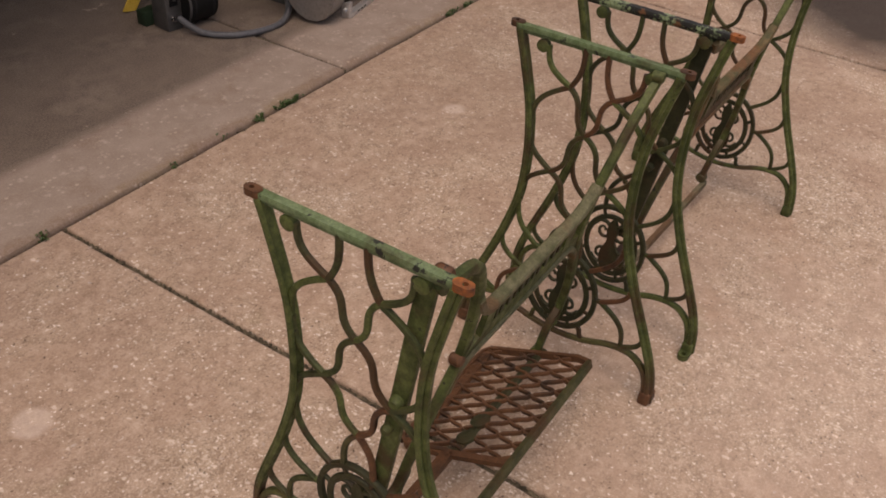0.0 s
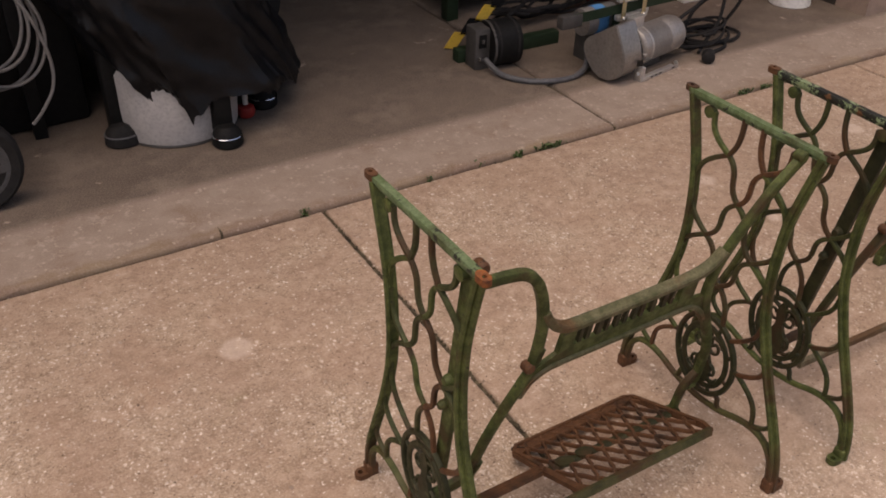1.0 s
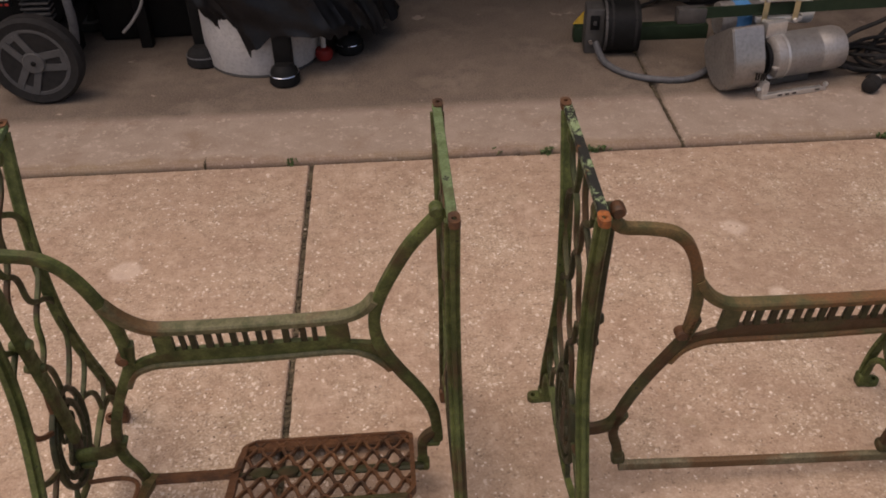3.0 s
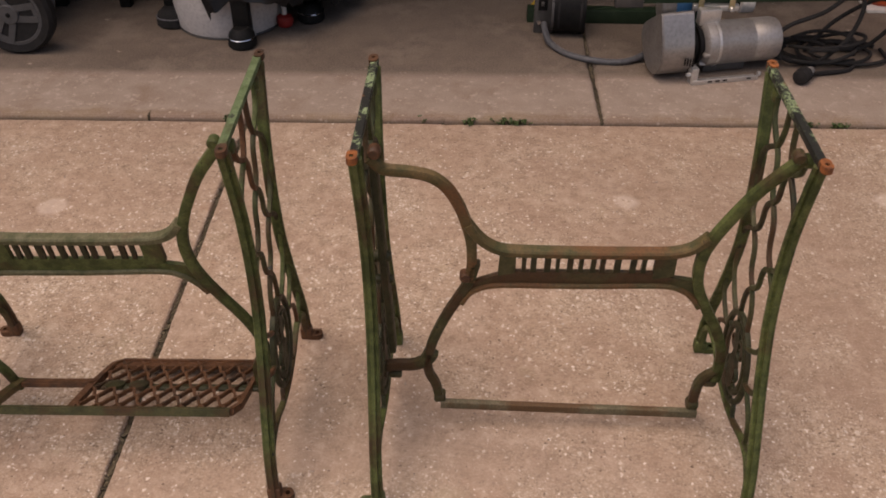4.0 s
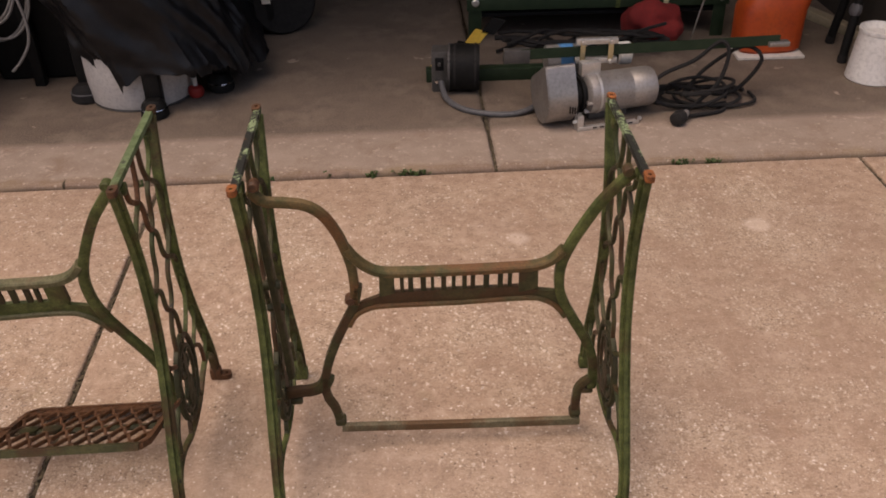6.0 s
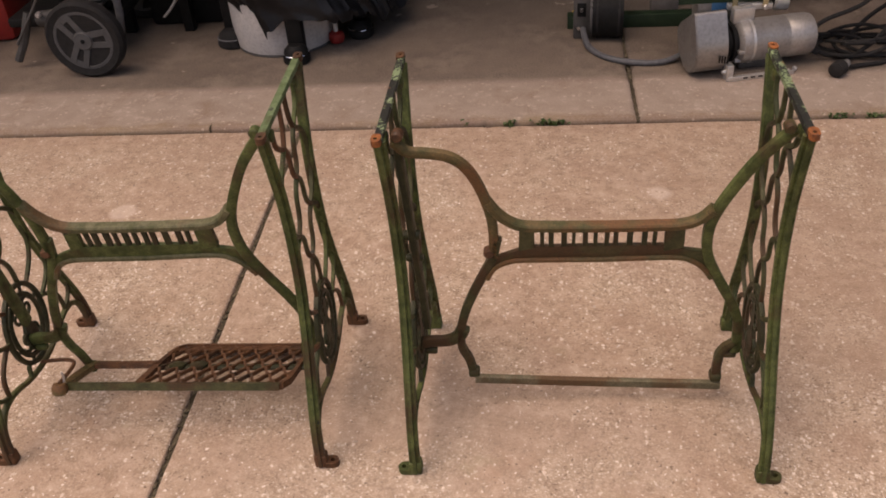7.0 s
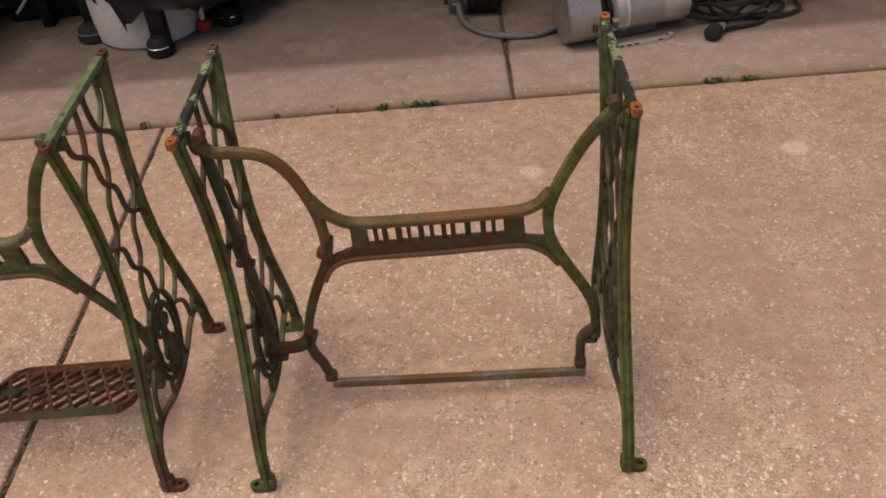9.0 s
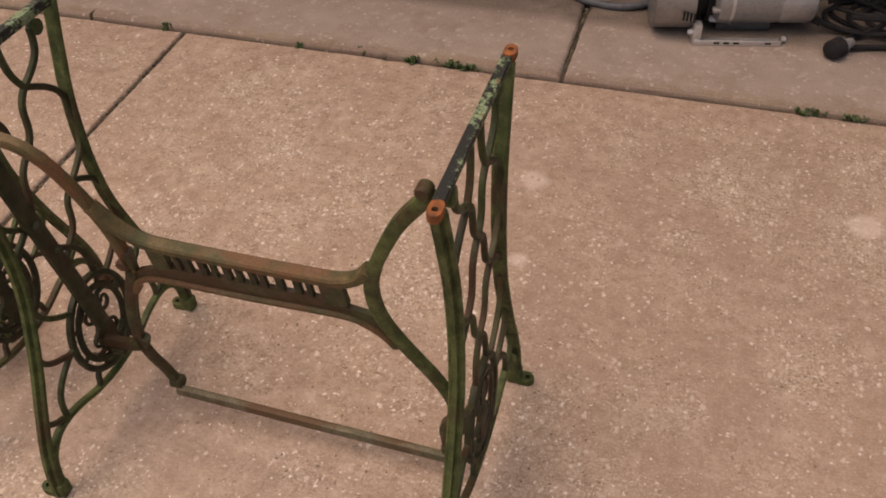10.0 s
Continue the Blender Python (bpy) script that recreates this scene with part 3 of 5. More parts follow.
def stadium(length, r, n=8):
    pts = [(length / 2 + r * math.cos(a), r * math.sin(a)) for a in (-math.pi / 2 + math.pi * i / n for i in range(n + 1))]
    return pts + [(-x, -y) for x, y in pts]


def side_frame(parent, x, out, paint, top_paint, foot_paint, ear_paints):
    """One cast side: x is its place, out the outward direction (+1 or -1)."""
    pick = random.Random(int(x * 1000) + (40 if foot_paint is IRON_BROWN else 0))
    mixed = (IRON, IRON_MID, IRON_MID, IRON_WARM, IRON_WARM, IRON_BROWN) if foot_paint is IRON_BROWN else (IRON_MID, IRON_MID, IRON_DARK, IRON_WARM)
    ex, foot_arch_paint = (1, 0, 0), IRON_FOOT if foot_paint is IRON_BROWN else paint
    bm = BM()
    arch = catmull([V(0, v, z) for v, z in ARCH], 4)
    whole = arch + [V(0, -p.y, p.z) for p in reversed(arch[:-1])]
    sweep(bm, whole, ex, oval(0.0115, 0.013, 8, 0.8), sizes=[1.25 - 0.3 * math.sin(math.pi * i / (len(whole) - 1)) for i in range(len(whole))])
    side = part("side_frame", bm, foot_arch_paint, parent)
    side.location.x = x
    # top bar with a shallow flange below
    bm = BM()
    sweep(bm, [V(0, -0.150, 0.694), V(0, -0.05, 0.6945), V(0, 0.05, 0.6945), V(0, 0.150, 0.694)], ex, [(-0.0055, -0.0060), (-0.0042, -0.0068), (0.0030, -0.0068), (0.0042, -0.0045), (0.0100, -0.0035), (0.0100, 0.0035), (0.0042, 0.0045), (0.0030, 0.0068), (-0.0042, 0.0068), (-0.0055, 0.0060)])
    part("top_bar", bm, top_paint, side, "chipped flat top bar")
    for s in (1, -1):
        bm = BM()
        sec = [(u * s, w) for u, w in FLANGE]
        pts = catmull([V(0, v * s, z) for v, z in LEG], 4)
        sweep(bm, pts, ex, [(-u, w) for u, w in sec] if s > 0 else [(-u, w) for u, w in sec])
        part("leg", bm, IRON_FOOT if foot_paint is IRON_BROWN else paint, side)
        # foot: a flared shoe with a drilled ear outwards
        bm = BM()
        box(bm, (-0.0125, s * 0.2115 - 0.0115, 0.0), (0.0125, s * 0.2115 + 0.0115, 0.030), 0.004)
        ear = [(out * (0.017 + px), s * 0.212 + py) for px, py in stadium(0.012, 0.0115)]
        k = len(ear)
        ring_plate(bm, ear, [(out * 0.023 + 0.0048 * math.cos(2 * math.pi * i / k - math.pi / 2) * out, s * 0.212 + 0.0048 * math.sin(2 * math.pi * i / k - math.pi / 2)) for i in range(k)], 0.0, 0.0125)
        part("foot", bm, foot_paint, side, "drilled iron foot")
        # drilled corner ear, rusted orange
        bm = BM()
        ear = [(out * 0.002 + py, s * 0.151 + px) for px, py in stadium(0.011, 0.0078)]
        k = len(ear)
        ring_plate(bm, ear, [(out * 0.002 + 0.0036 * math.sin(2 * math.pi * i / k - math.pi / 2), s * 0.153 + 0.0036 * math.cos(2 * math.pi * i / k - math.pi / 2)) for i in range(k)], 0.691, 0.7015)
        part("corner_ear", bm, ear_paints[0] if s < 0 else ear_paints[1], side, "rusty drilled ear")
        bm = BM()
        lathe(bm, [(0.0035, 0.6885), (0.0035, 0.696)], (out * 0.002, s * 0.153, 0), (0, 0, 1), 12)
        part("screw_hole", bm, HOLE_SHADE, side)
        # drilled boss under the bar
        bm = BM()
        lathe(bm, [(0.008, -0.0065), (0.0115, -0.005), (0.0115, 0.005), (0.008, 0.0065)], (0, s * 0.098, 0.672), (1, 0, 0), 14)
        part("boss", bm, paint, side)
        for path in lattice_paths():
            bm = BM()
            sweep(bm, [V(0, p.y * s, p.z) for p in path], ex, BAR)
            part("lattice_bar", bm, pick.choice(mixed), side)
    # the round medallion: two rings and scrolls round a hub
    bm = BM()
    ring = [V(0, 0.073 * math.cos(a), 0.187 + 0.091 * math.sin(a)) for a in (2 * math.pi * i / 40 for i in range(40))]
    sweep(bm, ring, ex, oval(0.0115, 0.012, 8, 0.8), closed=True)
    inner = [V(0, 0.055 * math.cos(a), 0.184 + 0.071 * math.sin(a)) for a in (2 * math.pi * i / 36 for i in range(36))]
    sweep(bm, inner, ex, oval(0.012, 0.008, 8, 0.8), closed=True)
    med = part("medallion", bm, IRON_DARK, side, "dark round scrollwork medallion")
    for a in range(8):
        th = math.pi / 8 + a * math.pi / 4
        bm = BM()
        sweep(bm, [V(0, 0.054 * math.cos(th), 0.184 + 0.070 * math.sin(th)), V(0, 0.071 * math.cos(th), 0.187 + 0.089 * math.sin(th))], ex, oval(0.009, 0.007, 6))
        part("lattice_bar", bm, IRON_DARK, side)
    for s in (1, -1):
        for up in (1, -1):
            bm = BM()
            pts = []
            for i in range(26):
                th, r = 0.35 + i * 0.36, 0.026 - i * 0.00088
                pts.append(V(0, s * (0.020 + r * math.cos(th) * 0.85), 0.186 + up * (0.030 + r * math.sin(th))))
            sweep(bm, pts, ex, oval(0.0078, 0.009, 6), sizes=[1.15 - 0.02 * i for i in range(26)])
            part("scroll", bm, IRON_DARK, side)
    bm = BM()
    outline = [V(0, v, z) for v, z in catmull2([(0.0, 0.252), (0.012, 0.225), (0.009, 0.195), (0.020, 0.165), (0.017, 0.130), (0.0, 0.118), (-0.017, 0.130), (-0.020, 0.165), (-0.009, 0.195), (-0.012, 0.225)])]
    prism(bm, [p + V(-0.004, 0, 0) for p in outline], (1, 0, 0), 0.008)
    part("hub_plate", bm, IRON_DARK, side)
    return side


def catmull2(pts):
    return [(p.x, p.y) for p in catmull([V(a, b, 0) for a, b in pts], 4, True)]


def lean(x, z, off=0.0):
    """A place on the leaning plane of the cross brace."""
    return V(x, -0.113 + (0.69 - z) * 0.19 + off, z)


NRM = Vector((0, 1, 0.19)).normalized()


def strip(bm, pts, w, d=0.015, sizes=None):
    sweep(bm, catmull([lean(x, z) for x, z in pts], 5), NRM, [(-w / 2, -d * 0.35), (-w * 0.32, -d / 2), (w * 0.32, -d / 2), (w / 2, -d * 0.35), (w / 2, d * 0.35), (w * 0.32, d / 2), (-w * 0.32, d / 2), (-w / 2, d * 0.35)], sizes=sizes)


def cross_brace(parent, paint, rail):
    bm = BM()
    strip(bm, [(-0.306, 0.672), (-0.288, 0.650), (-0.252, 0.645), (-0.220, 0.637), (-0.196, 0.616), (-0.179, 0.583), (-0.167, 0.545), (-0.158, 0.500), (-0.156, 0.45), (-0.158, 0.405)], 0.0165)
    brace = part("cross_brace", bm, rail if paint is IRON_WARM else paint, parent, "arched cross brace with an openwork lettered panel")
    bm = BM()
    strip(bm, [(-0.164, 0.540), (-0.150, 0.515), (-0.130, 0.493), (-0.105, 0.4805), (-0.06, 0.478), (0.03, 0.478), (0.12, 0.480), (0.165, 0.483), (0.193, 0.496), (0.212, 0.520)], 0.015, 0.020)
    part("top_rail", bm, rail, brace, "worn, rust-stained top rail")
    bm = BM()
    strip(bm, [(0.309, 0.684), (0.290, 0.660), (0.264, 0.622), (0.241, 0.575), (0.222, 0.528), (0.210, 0.480), (0.211, 0.430), (0.223, 0.386), (0.246, 0.336), (0.273, 0.282), (0.292, 0.228), (0.299, 0.170), (0.300, 0.135)], 0.0175)
    part("arm", bm, IRON, brace)
    bm = BM()
    strip(bm, [(-0.150, 0.450), (-0.160, 0.402), (-0.176, 0.362), (-0.196, 0.315), (-0.215, 0.262), (-0.228, 0.212), (-0.234, 0.165), (-0.231, 0.130), (-0.221, 0.100), (-0.215, 0.060)], 0.0165)
    part("arm", bm, paint, brace)
    bm = BM()
    strip(bm, [(-0.226, 0.200), (-0.238, 0.172), (-0.262, 0.158), (-0.288, 0.156), (-0.314, 0.150)], 0.026)
    part("arm", bm, paint, brace)
    bm = BM()
    strip(bm, [(0.300, 0.165), (0.283, 0.148), (0.274, 0.125), (0.273, 0.095), (0.274, 0.056)], 0.017)
    part("arm", bm, paint, brace)
    # lower web of the panel, with its curved shoulders
    bm = BM()
    low = [(-0.170, 0.345), (-0.156, 0.372), (-0.132, 0.388), (-0.098, 0.394), (0.03, 0.397), (0.155, 0.402), (0.190, 0.392), (0.212, 0.372), (0.226, 0.350), (0.214, 0.395), (0.205, 0.418), (0.172, 0.424), (0.138, 0.434), (0.03, 0.433), (-0.086, 0.430), (-0.113, 0.422), (-0.143, 0.408), (-0.162, 0.395)]
    prism(bm, [lean(x, z, -0.004) for x, z in low], NRM, 0.008)
    part("panel", bm, paint, brace)
    bm = BM()
    strip(bm, [(-0.172, 0.348), (-0.158, 0.376), (-0.134, 0.393), (-0.098, 0.399), (0.03, 0.401), (0.155, 0.406), (0.190, 0.396), (0.212, 0.376), (0.227, 0.352)], 0.010, 0.018)
    part("lower_rail", bm, rail, brace)
    for x0, x1, x2, x3 in ((-0.113, -0.085, -0.111, -0.085), (0.138, 0.172, 0.137, 0.170)):
        bm = BM()
        prism(bm, [lean(x0, 0.421, -0.005), lean(x1, 0.429, -0.005), lean(x3, 0.474, -0.005), lean(x2, 0.474, -0.005)], NRM, 0.010)
        part("panel_post", bm, paint, brace)
    # the brand's letters stand as plain upright bars between the rails
    for x, w in ((-0.0715, 0.007), (-0.0560, 0.009), (-0.0335, 0.010), (-0.0170, 0.006), (0.0030, 0.009), (0.0205, 0.007), (0.0400, 0.008), (0.0550, 0.008), (0.0790, 0.010), (0.1040, 0.009), (0.1210, 0.007)):
        bm = BM()
        prism(bm, [lean(x - w / 2, 0.430, -0.0035), lean(x + w / 2, 0.430, -0.0035), lean(x + w / 2, 0.473, -0.0035), lean(x - w / 2, 0.473, -0.0035)], NRM, 0.007)
        part("upright_bar", bm, IRON_DARK, brace)
    for x, z, r, long in ((-0.299, 0.683, 0.0098, 0.022), (0.301, 0.688, 0.0095, 0.020), (-0.166, 0.415, 0.0100, 0.020), (-0.213, 0.056, 0.013, 0.022), (0.274, 0.054, 0.013, 0.022), (-0.296, 0.128, 0.009, 0.024), (0.292, 0.126, 0.009, 0.024)):
        bm = BM()
        p = lean(x, z)
        axis = V(0, 1, 0) if z > 0.6 or abs(z - 0.42) < 0.01 else V(1, 0, 0)
        lathe(bm, [(r * 0.75, -long / 2), (r, -long * 0.36), (r, long * 0.36), (r * 0.75, long / 2)], p, axis, 12)
        part("bolt_boss", bm, IRON_BROWN if z > 0.4 and x < 0 else paint, brace, "rusty bolt boss" if z > 0.4 and x < 0 else "")
    return brace


def belt_bracket(parent, paint):
    """The straight strut beside the left side frame, with its two bolt bosses."""
    bm = BM()
    pts = [V(-0.304, -0.098, 0.676), V(-0.302, -0.078, 0.560), V(-0.300, -0.058, 0.440), V(-0.298, -0.037, 0.320), V(-0.297, -0.017, 0.205)]
    sweep(bm, pts, (1, 0, 0), [(-0.013, -0.0045), (-0.010, -0.0065), (0.010, -0.0065), (0.013, -0.0045), (0.013, 0.0045), (0.010, 0.0065), (-0.010, 0.0065), (-0.013, 0.0045)])
    strut = part("strut", bm, paint, parent, "straight green strut with bolt bosses")
    for p, r in ((V(-0.303, -0.060, 0.452), 0.010), (V(-0.303, -0.046, 0.392), 0.008)):
        bm = BM()
        lathe(bm, [(r * 0.7, -0.016), (r, -0.011), (r, 0.011), (r * 0.7, 0.016)], p, (1, 0, 0), 12)
        part("bolt_boss", bm, paint, strut)


def treadle(parent):
    """The pierced foot plate on its pivot rails: x along the pivot, w across, tilted about the pivot."""
    tilt = radians(-24.0)
    m = Matrix.Translation((0, -0.003, 0.067)) @ Matrix.Rotation(tilt, 4, "X")

    def T(x, w, h=0.0):
        return m @ V(x, w, h)
    up = (m.to_3x3() @ V(0, 0, 1))
    x0, x1, w0, w1 = -0.054, 0.254, -0.124, 0.124
    rim = [(-0.205, w0), (x1 - 0.012, w0), (x1, w0 + 0.03), (x1, w1 - 0.012), (x1 - 0.012, w1), (x0 + 0.016, w1), (x0, w1 - 0.018), (x0, 0.012), (x0 - 0.012, 0.000)]
    bm = BM()
    rail = [(-0.009, -0.006), (0.009, -0.006), (0.009, 0.006), (-0.009, 0.006)]
    sweep(bm, [T(x, w) for x, w in rim[1:]], up, [(-0.0042, -0.007), (0.0042, -0.007), (0.0042, 0.007), (-0.0042, 0.007)])
    plate = part("treadle", bm, IRON_BROWN, parent, "rusty pierced foot treadle")
    bm = BM()
    sweep(bm, [T(x, w) for x, w in rim[:2]], up, [(-0.0048, -0.0075), (0.0048, -0.0075), (0.0048, 0.0075), (-0.0048, 0.0075)])
    part("front_rail", bm, IRON_WARM, plate, "greenish front rail")
    bm = BM()
    sweep(bm, [T(-0.205, 0.004), T(-0.13, 0.004), T(x0, 0.006)], up, [(-0.013, -0.004), (0.013, -0.004), (0.013, 0.005), (-0.013, 0.005)])
    part("pivot_rail", bm, IRON_BROWN, plate)
    bm = BM()
    sweep(bm, [T(-0.203, 0.016), T(-0.206, -0.05), T(-0.206, w0 - 0.012)], up, rail)
    part("cross_rail", bm, IRON_RAIL, plate)
    bm = BM()
    sweep(bm, [T(x0, w0 + 0.004), T(x0 - 0.004, 0.0), T(x0, w1 - 0.02)], up, [(-0.007, -0.005), (0.007, -0.005), (0.007, 0.005), (-0.007, 0.005)])
    part("cross_rail", bm, IRON_BROWN, plate)
    bm = BM()
    lathe(bm, [(0.010, -0.012), (0.0155, -0.008), (0.0165, 0.004), (0.012, 0.012)], T(-0.206, w0 - 0.016), up, 14)
    part("knob", bm, IRON_RAIL, plate)
    bm = BM()
    prism(bm, [T(x0 + 0.014, w1 - 0.002, -0.004), T(x1 - 0.012, w1 - 0.002, -0.004), T(x1 - 0.004, w1 - 0.016, -0.004), T(x1 - 0.03, w1 - 0.026, -0.004), T(x0 + 0.06, w1 - 0.030, -0.004), T(x0 + 0.004, w1 - 0.034, -0.004), T(x0 + 0.002, w1 - 0.016, -0.004)], up, 0.007)
    part("back_plate", bm, IRON_BROWN, plate, "solid rusty border along the back")
    for x in (-0.012, 0.035):
        bm = BM()
        lathe(bm, [(0.015, -0.005), (0.019, -0.002), (0.019, 0.003), (0.010, 0.006)], T(x, -0.004, 0.002), up, 14)
        part("rivet", bm, IRON_DARK, plate, "greasy dark rivet head")
    bm = BM()
    sweep(bm, [T(x0, 0.0, -0.004), T(x1 + 0.02, 0.0, -0.004)], up, oval(0.022, 0.012, 8))
    part("pivot_bar", bm, IRON_DARK, plate)
    bm = BM()
    tube(bm, catmull([T(-0.300, -0.03, 0.02), T(-0.24, -0.04, 0.028), T(-0.205, -0.075, 0.030), T(-0.206, w0 - 0.016, 0.012)], 4), 0.0042, 8)
    part("link_wire", bm, IRON_BROWN, plate, "bent rusty link")
    bm = BM()
    tube(bm, [T(-0.200, w0 - 0.006, 0.004), T(-0.199, w0 - 0.008, 0.024), T(-0.201, w0 - 0.012, 0.034)], 0.0026, 8)
    part("pin", bm, STEEL, plate, "bright steel pin")
    rows, wave = 6, 0.0385
    h = (w1 - w0 - 0.006) / rows
    for j in range(rows + 1):
        bm = BM()
        pts = []
        for i in range(61):
            x = x0 + 0.004 + (x1 - x0 - 0.008) * i / 60
            lo, hi = w0 + 0.002, w1 - 0.002
            y = w0 + 0.003 + j * h + math.copysign(abs(math.sin(2 * math.pi * x / wave)) ** 0.75, math.sin(2 * math.pi * x / wave)) * (h * 0.47) * (1 if j % 2 else -1)
            pts.append(T(x, min(max(y, lo), hi), 0.001))
        sweep(bm, pts, up, [(-0.0022, -0.0045), (0.0022, -0.0045), (0.0028, 0.0030), (0.0, 0.0042), (-0.0028, 0.0030)])
        part("plate_bar", bm, IRON_BROWN, plate)


def stand(label, m, with_treadle, half):
    st = thing("treadle_stand", label, "sewing stand", m, "old treadle sewing machine stands")
    feet = IRON_BROWN if with_treadle else IRON
    for x, out in ((-half, -1), (half, 1)):
        side = side_frame(st, x, out, IRON, MINT if with_treadle else FLAKED, feet, (IRON_BROWN, IRON_BROWN) if with_treadle and out > 0 else (RUST, IRON_BROWN if out < 0 else RUST))
        for ob in (side, *side.children):
            # the old castings lean a little
            for v in ob.data.vertices:
                v.co.x += (0.70 - v.co.z) * 0.013
    cross_brace(st, IRON if with_treadle else IRON_WARM, IRON_OLIVE if with_treadle else IRON_RAIL)
    belt_bracket(st, IRON if with_treadle else IRON_DARK)
    if with_treadle:
        treadle(st)
    else:
        bm = BM()
        sweep(bm, [V(-0.211, 0.000, 0.042), V(0.03, 0.000, 0.037), V(0.284, 0.000, 0.034)], (0, 1, 0), oval(0.020, 0.014, 8, 0.6))
        part("pivot_rod", bm, ROD, st, "grey-green pivot rod")
    return st


stand("green cast-iron treadle sewing stand with a rusty pierced foot plate", Matrix.Translation((-0.353, 0.1455, 0)) @ Matrix.Rotation(radians(1.6), 4, "Z"), True, 0.3195)
stand("green cast-iron treadle sewing stand with flaking black top bars, no treadle", Matrix.Translation((0.4830, 0.1465, 0)) @ Matrix.Rotation(radians(0.35), 4, "Z"), False, 0.3235)


# ---- things in and before the garage ----
SET_BACK = -0.016


def on_floor(x, y, turn=0.0, z=FLOOR_Z):
    return Matrix.Translation((x, y + SET_BACK, z)) @ Matrix.Rotation(radians(turn), 4, "Z")


def bolt(parent, p, axis, r=0.007, h=0.006, material=None):
    bm = BM()
    lathe(bm, [(r, 0), (r, h * 0.6), (r * 0.7, h)], p, axis, 8)
    return part("bolt", bm, material or STEEL, parent)


# electric motor lying by its belt guard; its axis runs along x
mo = thing("electric_motor", "silver electric motor with a grey belt guard, on the floor", "electric motor", on_floor(0.935, 1.645, 13))
bm = BM()
lathe(bm, [(0.030, 0.080), (0.0568, 0.084), (0.0688, 0.096), (0.0705, 0.112), (0.0705, 0.134), (0.0684, 0.137), (0.0684, 0.245), (0.0665, 0.248), (0.0665, 0.252), (0.0684, 0.255), (0.0684, 0.320), (0.0636, 0.336), (0.050, 0.344), (0.012, 0.346)], (0, 0, 0.090), (1, 0, 0), 36)
body = part("body", bm, SILVER, mo, "silver cylindrical motor body")
bm = BM()
lathe(bm, [(0.0499, 0.034), (0.0600, 0.038), (0.0600, 0.048), (0.0500, 0.050), (0.0500, 0.062), (0.0620, 0.064), (0.0620, 0.072), (0.0520, 0.074), (0.0520, 0.084)], (0, 0, 0.090), (1, 0, 0), 30)
part("end_ring", bm, BLACK, mo, "dark slotted end ring")
bm = BM()
lathe(bm, [(0.018, -0.02), (0.018, 0.045)], (0, 0, 0.090), (1, 0, 0), 12)
part("shaft", bm, STEEL, mo)
for i in range(5):
    bm = BM()
    a = math.pi * (0.55 + i * 0.22)
    box(bm, (0.076, -0.004, 0.052), (0.097, 0.004, 0.070), 0.001, Matrix.Translation((0, 0, 0.090)) @ Matrix.Rotation(a, 4, "X"))
    part("vent_rib", bm, SILVER, mo)
bm = BM()
lathe(bm, [(0.0718, 0.124), (0.0718, 0.132)], (0, 0, 0.090), (1, 0, 0), 36)
part("clamp_band", bm, STEEL, mo)


def hull_circle(circles, n=14):
    pts = [(c[0] + c[2] * math.cos(2 * math.pi * i / n), c[1] + c[2] * math.sin(2 * math.pi * i / n)) for c in circles for i in range(n)]
    pts = sorted(set(pts))

    def half(seq):
        out = []
        for p in seq:
            while len(out) > 1 and (out[-1][0] - out[-2][0]) * (p[1] - out[-2][1]) - (out[-1][1] - out[-2][1]) * (p[0] - out[-2][0]) <= 0:
                out.pop()
            out.append(p)
        return out[:-1]
    return half(pts) + half(list(reversed(pts)))


shape = hull_circle([(-0.005, 0.095, 0.086), (0.052, 0.108, 0.046), (-0.034, 0.208, 0.012)])
bm = BM()
prism(bm, [V(-0.072, y, z) for y, z in shape], (1, 0, 0), 0.104)
bmesh.ops.bevel(bm, geom=[e for e in bm.edges if abs(e.verts[0].co.x - e.verts[1].co.x) < 1e-6], offset=0.004, segments=2, affect="EDGES")
guard = part("belt_guard", bm, GUARD, mo, "galvanised teardrop belt guard")
for i in range(4):
    bm = BM()
    box(bm, (-0.002 + i * 0.009, -0.100, 0.070 - i * 0.002), (0.003 + i * 0.009, -0.0955, 0.094 - i * 0.002), 0.001)
    part("vent_slot", bm, HOLE_SHADE, guard)
bm = BM()
box(bm, (0.035, -0.100, 0.000), (0.255, -0.068, 0.005), 0.0015)
box(bm, (0.035, -0.103, 0.000), (0.255, -0.099, 0.016), 0.0015)
box(bm, (0.030, -0.100, 0.000), (0.052, -0.068, 0.055), 0.002)
bracket = part("bracket", bm, STEEL, mo, "bright slotted mounting bracket")
for x in (0.085, 0.110, 0.135, 0.215):
    bm = BM()
    box(bm, (x, -0.1042, 0.006), (x + 0.015, -0.1030, 0.0115), 0.0004)
    part("slot", bm, HOLE_SHADE, bracket)
bolt(bracket, V(0.036, -0.085, 0.03), (-1, 0, 0), 0.008, 0.018)
bolt(bracket, V(0.26, -0.085, 0.012), (1, 0, 0), 0.008, 0.010)
bm = BM()
box(bm, (0.10, -0.03, 0.005), (0.24, 0.03, 0.030), 0.004)
part("cradle", bm, BOX_GREY, mo)
bm = BM()
box(bm, (0.075, 0.0, 0.150), (0.145, 0.030, 0.200), 0.003)
part("rail_mount", bm, STEEL, mo)
for y in (-0.06, 0.06):
    bolt(mo, V(0.340, y * 0.5, 0.090 + y * 0.6), (1, 0, 0), 0.005, 0.004)

